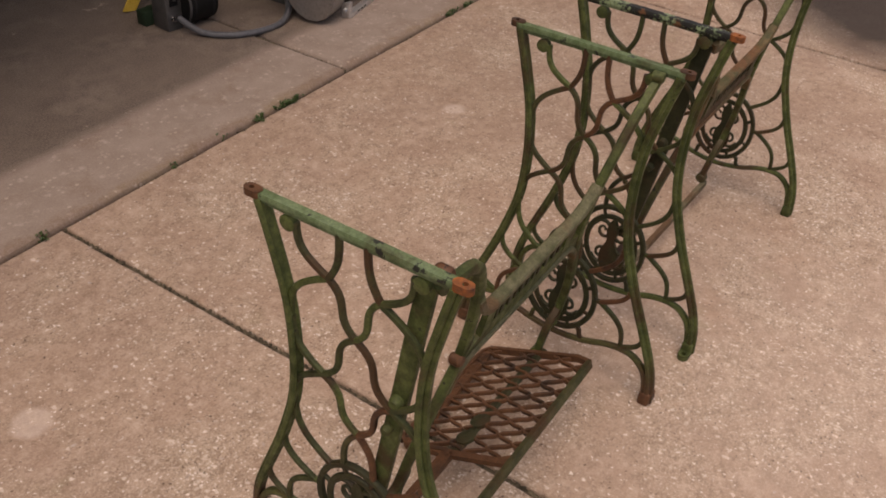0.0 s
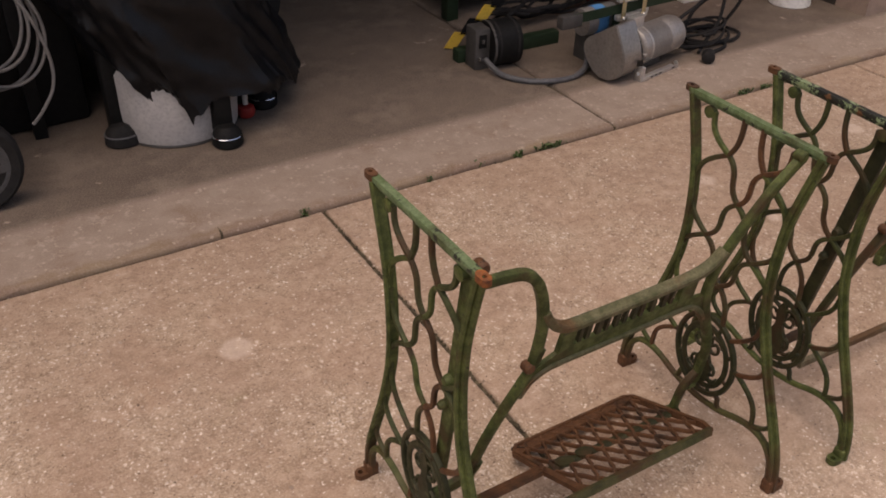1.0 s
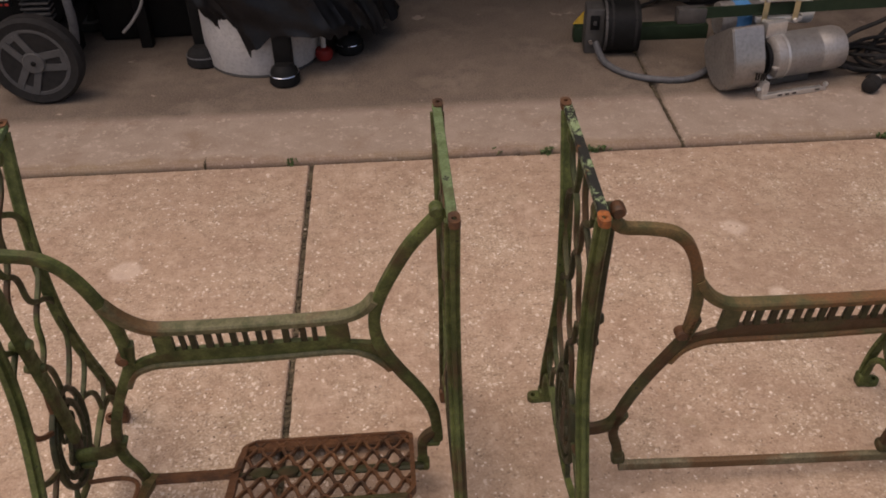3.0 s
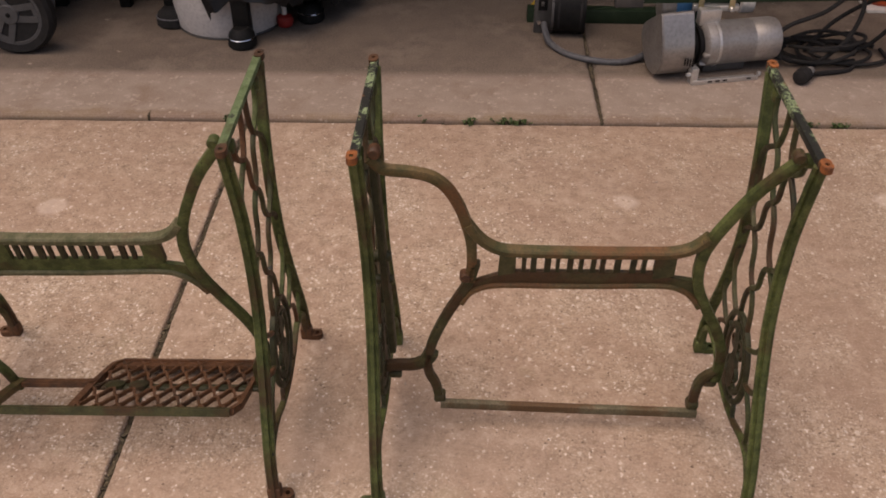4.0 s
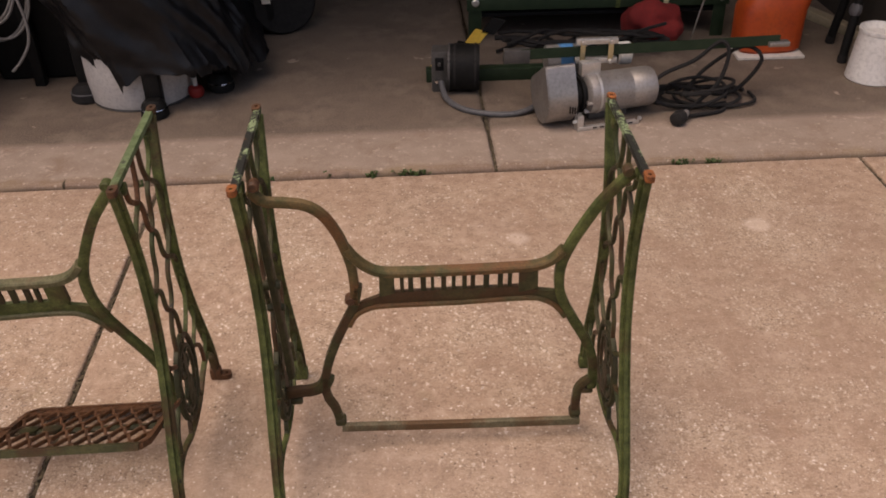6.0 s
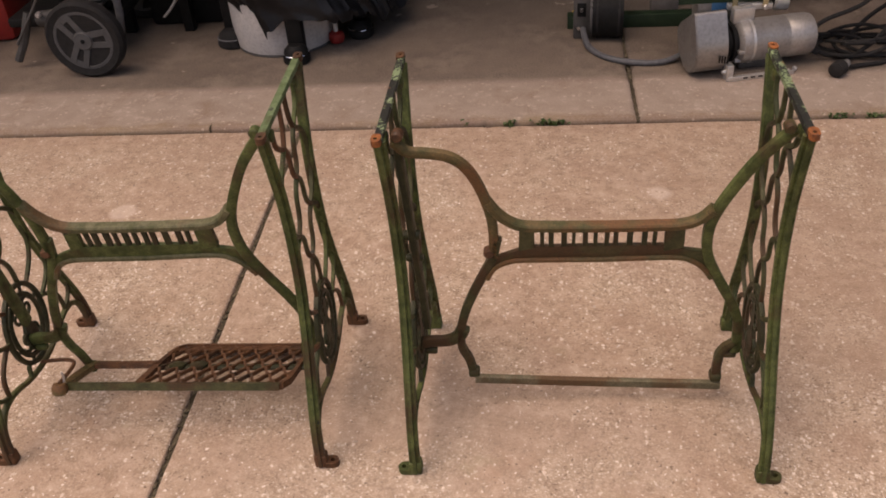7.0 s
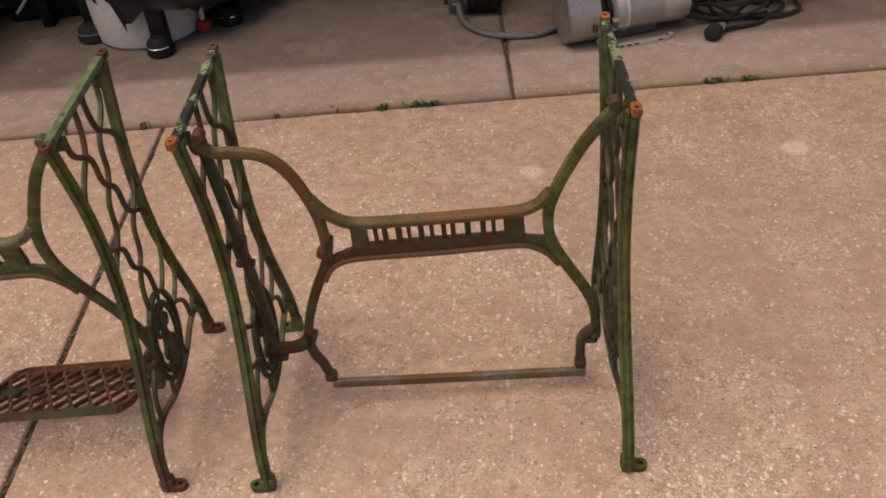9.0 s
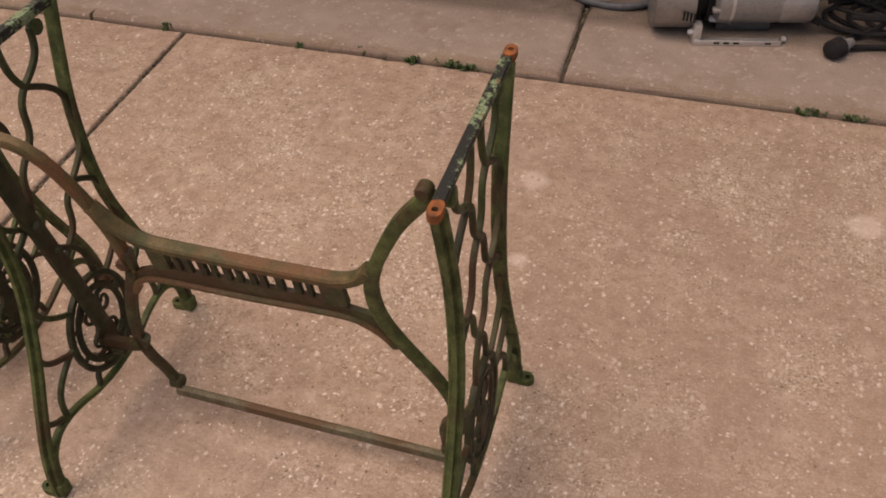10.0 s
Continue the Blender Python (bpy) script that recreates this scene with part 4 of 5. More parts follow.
# second, slimmer motor behind it
sm = thing("small_motor", "small silver motor with a blue label behind the larger motor", "electric motor", on_floor(0.905, 1.835, 3, 0.036))
bm = BM()
lathe(bm, [(0.02, 0.0), (0.050, 0.004), (0.052, 0.012), (0.052, 0.150), (0.050, 0.155), (0.03, 0.158)], (0, 0, 0.128), (1, 0, 0), 28)
part("body", bm, SILVER, sm)
bm = BM()
lathe(bm, [(0.0525, 0.050), (0.0532, 0.051), (0.0532, 0.098), (0.0525, 0.099)], (0, 0, 0.128), (1, 0, 0), 28)
part("label_band", bm, BLUE, sm, "blue label")
bm = BM()
lathe(bm, [(0.022, 0.158), (0.024, 0.162), (0.024, 0.262), (0.022, 0.266)], (0, 0, 0.135), (1, 0, 0), 18)
part("shaft_cover", bm, BLACK, sm)
bm = BM()
lathe(bm, [(0.034, 0.262), (0.040, 0.266), (0.040, 0.305), (0.034, 0.309)], (0, 0, 0.140), (1, 0, 0), 22)
part("end_cap", bm, WHITE, sm, "pale end cap")
bm = BM()
box(bm, (0.02, -0.045, -0.022), (0.14, 0.045, 0.085), 0.006)
part("base", bm, BOX_GREY, sm)

# angle-iron rail clamped on top of the motor
rail = thing("angle_iron_rail", "dark green angle-iron rail clamped across the motor", "metal rail", on_floor(0.812, 1.745, 1.5, -0.006))
bm = BM()
sec = [(0, 0), (0, 0.036), (-0.004, 0.036), (-0.004, 0.004), (-0.036, 0.004), (-0.036, 0)]
a = [bm.verts.new((0, -y, 0.208 + z)) for y, z in sec]
b = [bm.verts.new((0.90, -y, 0.226 + z)) for y, z in sec]
for i in range(6):
    bm.faces.new((a[i], a[(i + 1) % 6], b[(i + 1) % 6], b[i]))
bm.faces.new(a)
bm.faces.new(b)
part("rail", bm, DGREEN, rail)
bm = BM()
box(bm, (-0.06, -0.006, 0.195), (0.03, 0.03, 0.243), 0.004)
part("end_block", bm, BOX_GREY, rail)
bm = BM()
box(bm, (0.86, -0.012, 0.222), (0.935, 0.020, 0.240), 0.004)
part("end_hook", bm, GUARD, rail, "bent bare-metal end")
for z in (0.259, 0.190):
    bm = BM()
    box(bm, (0.186, -0.016, z), (0.330, 0.006, z + 0.020), 0.003)
    part("clamp_plate", bm, STEEL, rail, "bright clamp plate")
for x in (0.208, 0.305):
    bm = BM()
    box(bm, (x - 0.009, -0.021, 0.196), (x + 0.009, -0.0165, 0.272), 0.002)
    strap = part("clamp_strap", bm, BRASS, rail, "yellow zinc clamp strap")
    bolt(strap, V(x, -0.021, 0.270), (0, -1, 0), 0.009, 0.008)
    bolt(strap, V(x, -0.021, 0.200), (0, -1, 0), 0.009, 0.008)
for x, y, w in ((0.22, 0.03, 0.02),):
    bm = BM()
    box(bm, (x - w / 2, y - 0.012, 0.023), (x + w / 2, y + 0.012, 0.212), 0.002)
    part("prop", bm, DGREEN, rail)

# a green bar on the floor, the switch box and its black pulley housing, the conduit
bm = BM()
box(bm, (0, -0.022, 0.0), (0.46, 0.022, 0.050), 0.003)
fb = tagged(mesh_object("steel_bar", bm, DGREEN), "dark green steel bar on the garage floor", "metal bar")
fb.matrix_world = on_floor(0.487, 2.030, 0.0)
sw = thing("switch_box", "grey switch box beside a black ribbed pulley housing", "switch box", on_floor(0.508, 1.955, -4))
bm = BM()
box(bm, (0.0, -0.035, 0.0), (0.062, 0.045, 0.155), 0.006)
part("box", bm, BOX_GREY, sw)
bm = BM()
box(bm, (0.014, -0.039, 0.085), (0.045, -0.035, 0.135), 0.002)
plate = part("switch_plate", bm, BLACK, sw)
bm = BM()
box(bm, (0.024, -0.048, 0.104), (0.034, -0.039, 0.118), 0.002)
part("toggle", bm, BOX_GREY, plate)
bm = BM()
prism(bm, [V(0.060, y, z) for y, z in [(0.085 * math.cos(2 * math.pi * i / 24) * 0.95, 0.085 + 0.084 * math.copysign(abs(math.sin(2 * math.pi * i / 24)) ** 0.8, math.sin(2 * math.pi * i / 24))) for i in range(24)]], (1, 0, 0), 0.115)
housing = part("pulley_housing", bm, BLACK, sw, "black pulley housing")
for x in (0.064, 0.085, 0.160):
    bm = BM()
    sweep(bm, [V(x, 0.0822 * math.cos(2 * math.pi * i / 28), 0.085 + 0.0855 * math.sin(2 * math.pi * i / 28)) for i in range(28)], (1, 0, 0), oval(0.005, 0.010, 6), closed=True)
    part("rim", bm, BOX_GREY if x < 0.08 else RUBBER, housing)
bolt(sw, V(0.020, -0.036, 0.045), (0, -1, 0), 0.010, 0.012, CHROME)
bm = BM()
cpts = catmull([(0.540, 1.903, 0.055), (0.545, 1.865, 0.040), (0.560, 1.815, 0.024), (0.610, 1.745, 0.019), (0.690, 1.700, 0.019), (0.780, 1.690, 0.019), (0.850, 1.715, 0.028), (0.885, 1.745, 0.050), (0.895, 1.770, 0.085)], 12)
tube(bm, cpts, 0.0105, 10, [1.0 + 0.07 * (i % 2) for i in range(len(cpts))])
tagged(mesh_object("conduit", bm, CONDUIT), "grey ribbed flexible conduit curving over the floor", "conduit").location = (0, SET_BACK, 0.007)

# cords and the plug
rng = random.Random(11)
for k in range(6):
    bm = BM()
    cx, cy = 1.43 + rng.uniform(-0.05, 0.08), 1.78 + rng.uniform(-0.06, 0.05)
    pts = []
    for i in range(9):
        a = i * 0.72 + k * 0.9
        r = 0.095 + 0.035 * math.sin(k * 1.7 + i * 0.8)
        z = 0.016 + 0.006 * k + (0.045 * max(0, math.sin(a * 0.7 + k)) if k > 2 else 0)
        pts.append((cx + r * 1.25 * math.cos(a), cy + r * 0.85 * math.sin(a), z))
    tube(bm, catmull(pts, 6), 0.0062, 7)
    tagged(mesh_object("extension_lead", bm, RUBBER), "black rubber power cord in loose coils on the floor", "cable", "loose cords").location = (0, SET_BACK, 0.007)
for path in ([(1.26, 1.70, 0.11), (1.32, 1.75, 0.13), (1.42, 1.76, 0.17), (1.50, 1.76, 0.235), (1.53, 1.74, 0.20), (1.50, 1.72, 0.10), (1.42, 1.70, 0.03), (1.36, 1.66, 0.018)],
             [(1.27, 1.69, 0.06), (1.34, 1.70, 0.025), (1.45, 1.72, 0.016), (1.53, 1.71, 0.016), (1.50, 1.665, 0.016), (1.41, 1.635, 0.020), (1.345, 1.605, 0.027)],
             [(1.40, 1.80, 0.02), (1.50, 1.86, 0.10), (1.60, 1.80, 0.20), (1.66, 1.77, 0.16), (1.60, 1.80, 0.04), (1.52, 1.82, 0.018), (1.60, 1.87, 0.018), (1.64, 1.84, 0.018)]):
    bm = BM()
    tube(bm, catmull(path, 8), 0.0072, 8)
    tagged(mesh_object("extension_lead", bm, RUBBER), "black rubber power cord hanging over the rail", "cable", "loose cords").location = (0, SET_BACK, 0.007)
pl = thing("power_plug", "round black power plug with a pale collar on the floor", "plug", on_floor(1.340, 1.588, -42))
bm = BM()
lathe(bm, [(0.012, -0.030), (0.024, -0.024), (0.026, -0.006), (0.026, 0.010), (0.020, 0.016)], (0, 0, 0.026), (0, 1, 0), 18)
part("body", bm, RUBBER, pl)
bm = BM()
lathe(bm, [(0.019, 0.014), (0.021, 0.016), (0.021, 0.021), (0.016, 0.023), (0.012, 0.050)], (0, 0, 0.026), (0, 1, 0), 16)
part("collar", bm, HOSE, pl, "pale grey collar")

# green steel bench frame
bench = thing("bench_frame", "dark green bolted angle-steel bench frame with tape marks", "workbench", on_floor(0.699, 2.418, 0.0))
for x, y, d in ((0.0, 0.0, 1), (1.005, 0.0, -1), (0.0, 0.62, 1), (1.005, 0.62, -1)):
    bm = BM()
    box(bm, (x - 0.026, y - 0.003, 0.0), (x + 0.026, y + 0.003, 0.86), 0.001)
    box(bm, (x - d * 0.026, y, 0.0), (x - d * 0.020, y + 0.050, 0.86), 0.001)
    part("post", bm, DGREEN, bench)
for y, z in ((-0.008, 0.136), (0.626, 0.136), (-0.008, 0.80), (0.626, 0.80)):
    bm = BM()
    box(bm, (-0.035, y - 0.003, z), (1.04, y + 0.003, z + 0.062), 0.001)
    box(bm, (-0.035, y, z + 0.057), (1.04, y + 0.032, z + 0.062), 0.001)
    beam = part("crossbar", bm, DGREEN, bench)
    if y < 0:
        for x in (0.0, 1.005):
            bolt(beam, V(x, y - 0.003, z + 0.034), (0, -1, 0), 0.016, 0.010)
        if z < 0.3:
            for x, w, m in ((0.768, 0.020, TAPE), (0.572, 0.018, IRON)):
                bm = BM()
                box(bm, (x, y - 0.0045, z - 0.002), (x + w, y - 0.0032, z + 0.064))
                part("tape", bm, m, beam, "strip of old tape")
bm = BM()
box(bm, (-0.05, -0.03, 0.862), (1.06, 0.68, 0.89), 0.003)
part("bench_top", bm, BLACK, bench)
bm = BM()
box(bm, (-0.02, 0.02, 0.10), (1.02, 0.60, 0.115), 0.002)
part("lower_shelf", bm, BLACK, bench)

st = thing("support_stand", "yellow and black striped metal plate behind the switch box", "metal plate", on_floor(0.505, 2.150, 0))
for i in range(4):
    bm = BM()
    x = 0.0 + i * 0.066
    prism(bm, [V(x, -0.008, 0.01 + i * 0.044), V(x + 0.050, -0.008, 0.0 + i * 0.044), V(x + 0.095, -0.008, 0.055 + i * 0.044), V(x + 0.045, -0.008, 0.068 + i * 0.044)], (0, 1, 0), 0.006)
    part("stripe", bm, YELLOW if i % 2 == 0 else BLACK, st, "yellow stripe" if i % 2 == 0 else "black stripe")

# small lever box and blade hanging on the bench
lb = thing("lever_box", "small dark metal box with a lever and ball knob", "metal box", on_floor(1.585, 2.385, 0))
bm = BM()
box(bm, (-0.040, 0.0, 0.245), (0.035, 0.06, 0.298), 0.004)
part("box", bm, RUBBER, lb)
bm = BM()
tube(bm, [(0.048, -0.01, 0.262), (0.042, -0.02, 0.20), (0.020, -0.025, 0.115), (0.0, -0.02, 0.0)], 0.004, 6)
part("lever", bm, GUARD, lb)
bm = BM()
bmesh.ops.create_icosphere(bm, subdivisions=2, radius=0.013)
bmesh.ops.translate(bm, vec=(0.048, -0.012, 0.264), verts=bm.verts)
part("ball_knob", bm, STEEL, lb)

# red cloth heap, bottles and clutter below the bench
bm = BM()
bmesh.ops.create_icosphere(bm, subdivisions=4, radius=1.0)
for v in bm.verts:
    p = v.co.copy()
    fold = 0.86 + 0.30 * noise.noise(p * 1.5) + 0.05 * noise.noise(p * 5.5)
    v.co = Vector((p.x * 0.150 * fold, p.y * 0.10 * fold, max(p.z * 0.105 * fold * (1.0 - 0.35 * p.x), -0.078)))
rag = tagged(mesh_object("red_rag", bm, RAG), "crumpled dark red cloth heap under the bench", "cloth")
rag.location = (1.44, 2.365, 0.092)
for k, (x, y, r, h, m) in enumerate(((0.86, 2.62, 0.055, 0.13, BLACK), (1.02, 2.66, 0.07, 0.10, RUBBER), (1.20, 2.60, 0.05, 0.09, DGREEN), (1.56, 2.70, 0.06, 0.20, BLACK))):
    bm = BM()
    lathe(bm, [(r * 0.95, 0), (r, 0.01), (r, h * 0.75), (r * 0.6, h * 0.9), (r * 0.55, h)], (0, 0, 0), (0, 0, 1), 18)
    c = tagged(mesh_object("can", bm, m), "dim dusty can on the bench's lower shelf", "can", "cans under the bench")
    c.location = (x + 0.014, y, 0.1295)
for k in range(7):
    bm = BM()
    z = 0.020 + 0.012 * k
    pts = [(0.80 + 0.09 * i + rng.uniform(-0.03, 0.03), 2.28 + 0.05 * math.sin(i * 1.1 + k) - 0.012 * k, z + 0.035 * abs(math.sin(i * 0.9 + k * 1.3))) for i in range(8)]
    tube(bm, catmull(pts, 5), rng.uniform(0.006, 0.011), 7)
    tagged(mesh_object("rubber_hose", bm, RUBBER), "tangled dark hose on the floor before the bench", "hose", "tangled hoses").location = (0, SET_BACK, 0.007)

# fuel can on a white board
bm = BM()
box(bm, (-0.132, -0.10, 0.0), (0.132, 0.10, 0.012), 0.002)
bd = tagged(mesh_object("board", bm, BOARD), "scuffed white board lying on the garage floor", "board")
bd.matrix_world = on_floor(1.846, 2.238, 0)
fc = thing("fuel_can", "orange plastic fuel can with a moulded handle", "fuel can", on_floor(1.852, 2.250, 4, FLOOR_Z + 0.0125))
bm = BM()
rows = []
for z, sx, sy in ((0.0, 0.118, 0.078), (0.012, 0.128, 0.088), (0.16, 0.130, 0.090), (0.212, 0.126, 0.086), (0.236, 0.106, 0.070), (0.247, 0.066, 0.044)):
    rows.append([bm.verts.new((x * 1.0 + (0.018 if z > 0.2 else 0), y, z)) for x, y in oval(2 * sx, 2 * sy, 28, 0.55)])
for r0, r1 in zip(rows, rows[1:]):
    for j in range(28):
        bm.faces.new((r0[j], r0[(j + 1) % 28], r1[(j + 1) % 28], r1[j]))
bm.faces.new(rows[0])
bm.faces.new(rows[-1])
can = part("body", bm, ORANGE, fc)
bm = BM()
sweep(bm, catmull([V(-0.090, 0, 0.20), V(-0.062, 0, 0.256), V(-0.02, 0, 0.276), V(0.050, 0, 0.262), V(0.090, 0, 0.222)], 6), (0, 1, 0), oval(0.030, 0.042, 10, 0.7))
part("handle", bm, ORANGE, fc)
bm = BM()
lathe(bm, [(0.026, 0), (0.028, 0.004), (0.028, 0.030), (0.022, 0.034)], (0.100, 0, 0.215), (0.15, 0, 1), 16)
part("cap", bm, BLACK, fc, "black filler cap")
bm = BM()
lathe(bm, [(0.010, 0), (0.011, 0.02), (0.007, 0.10)], (-0.082, 0.01, 0.255), (-0.18, 0, 1), 10)
part("spout", bm, YELLOW, fc, "yellow spout")
bm = BM()
lathe(bm, [(0.016, 0), (0.017, 0.004), (0.017, 0.045), (0.014, 0.05)], (-0.078, 0.01, 0.215), (-0.1, 0, 1), 12)
part("spout_collar", bm, BLACK, fc)

# white bucket and the black tripod
bk = thing("bucket", "white plastic bucket with a rolled rim", "bucket", on_floor(2.152, 1.938))
bm = BM()
lathe(bm, [(0.088, 0.0), (0.092, 0.004), (0.090, 0.012), (0.074, 0.178), (0.0775, 0.181), (0.0775, 0.192), (0.073, 0.194), (0.070, 0.184), (0.060, 0.170)], (0, 0, 0), (0, 0, 1), 30)
part("shell", bm, WHITE, bk)
tp = thing("tripod", "folding black tripod beside the white bucket", "tripod", on_floor(2.21, 2.19))
for dx, dy in ((-0.105, -0.10), (0.15, -0.02), (-0.07, 0.11)):
    bm = BM()
    tube(bm, [(dx, dy, 0.012), (dx * 0.35, dy * 0.35, 0.55), (dx * 0.12, dy * 0.12, 0.78)], 0.017, 10)
    leg = part("leg", bm, BLACK, tp)
    bm = BM()
    lathe(bm, [(0.016, 0), (0.019, 0.003), (0.019, 0.028), (0.016, 0.03)], (dx, dy, 0.0), (-dx * 0.6, -dy * 0.6, 1), 12)
    part("rubber_foot", bm, RUBBER, leg)
bm = BM()
lathe(bm, [(0.02, 0.70), (0.036, 0.72), (0.036, 0.80), (0.018, 0.83), (0.016, 1.15)], (0, 0, 0), (0, 0, 1), 14)
part("centre_column", bm, BLACK, tp)
bm = BM()
lathe(bm, [(0.020, 0.0), (0.026, 0.004), (0.026, 0.02), (0.02, 0.024)], (-0.075, -0.075, 0.20), (-1, -0.3, 0.2), 14)
part("knob", bm, CONDUIT, tp)

# covered cart: black cover over a frame on casters with a white drum below
cv = thing("covered_cart", "black vinyl cover draped over a cart on casters", "covered cart", on_floor(-0.450, 2.11, 2))
bm = BM()
rows, NS = [], 220
for iz in range(70):
    t = iz / 69
    z = 0.115 + 0.885 * t
    row = []
    for i in range(NS):
        a = 2 * math.pi * i / NS
        c, s = math.cos(a), math.sin(a)
        ux, uy = math.copysign(abs(c) ** 0.70, c), math.copysign(abs(s) ** 0.70, s)
        loose = (1 - t) ** 0.6
        # long hanging folds with sharp crests, fine crumple between them
        lean = a + 0.35 * t + 0.05 * noise.noise(V(c * 3, s * 3, t * 3))
        crest = 0.032 * (1 - 2 * abs(math.sin(lean * 5.5 + 0.7))) + 0.010 * (1 - 2 * abs(math.sin(lean * 12 + 1.5 * math.sin(t * 5))))
        fold = 1 + crest * loose
        slack = abs(noise.noise(V(c * 2.6 + t * 3.0, s * 2.6 - t * 1.0, t * 3.2)))
        fold += 0.17 * (0.35 - slack) + 0.050 * (0.3 - abs(noise.noise(V(a * 3.0 + t * 4.0, s * 2, t * 7)))) + 0.018 * (0.3 - abs(noise.noise(V(c * 9 + t * 6, s * 9, t * 16))))
        fold += 0.05 * math.exp(-((a - 4.60) / 0.30) ** 2) * (1 - t) ** 2.5
        back = min(1.0, max(0.0, (a - 4.80) / 0.75)) if a > 4.0 else 0.0
        x, y = 0.315 * ux * fold, 0.315 * uy * fold * (1 - 0.30 * back * back * (3 - 2 * back))
        x = x * 0.94 + 0.018 - 0.40 * min(z - 0.115, 0.36) - 0.12 * max(0.0, z - 0.475)
        d = min(a, abs(a - 2 * math.pi))
        flare = math.exp(-(d / 0.30) ** 2) * (1 - t) ** 4
        x += 0.012 * flare
        hem = 0.050 * math.exp(-((a - 3.75) / 0.42) ** 2) + 0.030 * math.exp(-((a - 4.62) / 0.40) ** 2) - 0.040 * math.exp(-((a - 4.34) / 0.035) ** 2) + 0.022 * math.exp(-((a - 5.02) / 0.20) ** 2) - 0.020 * math.exp(-((a - 5.75) / 0.35) ** 2) - 0.015 * flare
        hem = (hem + 0.012 * math.sin(a * 11 + 0.4) + 0.022 * noise.noise(V(c * 13, s * 13, 2.0)) + 0.016 * noise.noise(V(c * 34, s * 34, 5.0))) * (1 - t) ** 6
        row.append(bm.verts.new((x, y, z + hem)))
    rows.append(row)
for r0, r1 in zip(rows, rows[1:]):
    for j in range(NS):
        bm.faces.new((r0[j], r0[(j + 1) % NS], r1[(j + 1) % NS], r1[j]))
bm.faces.new(rows[-1])
cover = part("cover", bm, TARP, cv, "black wrinkled vinyl cover")
for x, y in ((-0.040, -0.318), (-0.315, -0.150), (0.165, -0.105), (0.24, 0.22)):
    bm = BM()
    box(bm, (x - 0.030, y + 0.002, 0.03), (x + 0.030, y + 0.052, 0.30 if x < -0.2 else 0.21), 0.010)
    leg = part("leg", bm, BLACK, cv)
    bm = BM()
    rows = []
    for z, s in ((0.0, 0.86), (0.008, 1.0), (0.028, 0.98), (0.050, 0.84), (0.066, 0.52)):
        rows.append([bm.verts.new((x + px, y - 0.008 + py, z)) for px, py in oval((0.118 if x < -0.2 else 0.098) * s, 0.098 * s, 20)])
    for r0, r1 in zip(rows, rows[1:]):
        for j in range(20):
            bm.faces.new((r0[j], r0[(j + 1) % 20], r1[(j + 1) % 20], r1[j]))
    bm.faces.new(rows[0])
    bm.faces.new(rows[-1])
    shoe = part("caster", bm, RUBBER if x < -0.2 else BLACK, leg)
    bm = BM()
    sweep(bm, [V(x + px, y - 0.008 + py, 0.036) for px, py in oval(0.112 if x < -0.2 else 0.092, 0.094, 24)], (0, 0, 1), oval(0.006, 0.005, 6), closed=True)
    part("caster_trim", bm, CHROME if x > -0.2 else CONDUIT, leg, "chrome trim ring" if x > -0.2 else "")
dr = thing("drum", "grey-white enamelled drum standing under the black cover", "drum", on_floor(-0.568, 2.008))
bm = BM()
lathe(bm, [(0.180, 0.0), (0.186, 0.004), (0.190, 0.015), (0.194, 0.10), (0.194, 0.22), (0.17, 0.25), (0.05, 0.26)], (0, 0, 0), (0, 0, 1), 44)
part("shell", bm, WHITE_TANK, dr)
bm = BM()
sweep(bm, [V(0.1865 * math.cos(2 * math.pi * i / 44), 0.1865 * math.sin(2 * math.pi * i / 44), 0.005) for i in range(44)], (0, 0, 1), oval(0.008, 0.010, 6), closed=True)
part("foot_rim", bm, BOX_GREY, dr)
kb = thing("valve_knob", "round red valve knob on a short stem beside the drum", "knob", on_floor(-0.362, 1.94))
bm = BM()
lathe(bm, [(0.010, 0.0), (0.024, 0.006), (0.030, 0.022), (0.026, 0.040), (0.012, 0.047)], (0, 0, 0), (0, 0, 1), 18)
part("knob", bm, RED, kb)
bm = BM()
lathe(bm, [(0.009, 0.045), (0.009, 0.10)], (0, 0, 0), (0, 0, 1), 10)
part("stem", bm, WHITE_TANK, kb)

# pressure washer with its wheels, red engine and hoses
pw = thing("pressure_washer", "wheeled pressure washer with a red engine cover and black frame", "pressure washer", on_floor(-1.208, 1.764, 0))


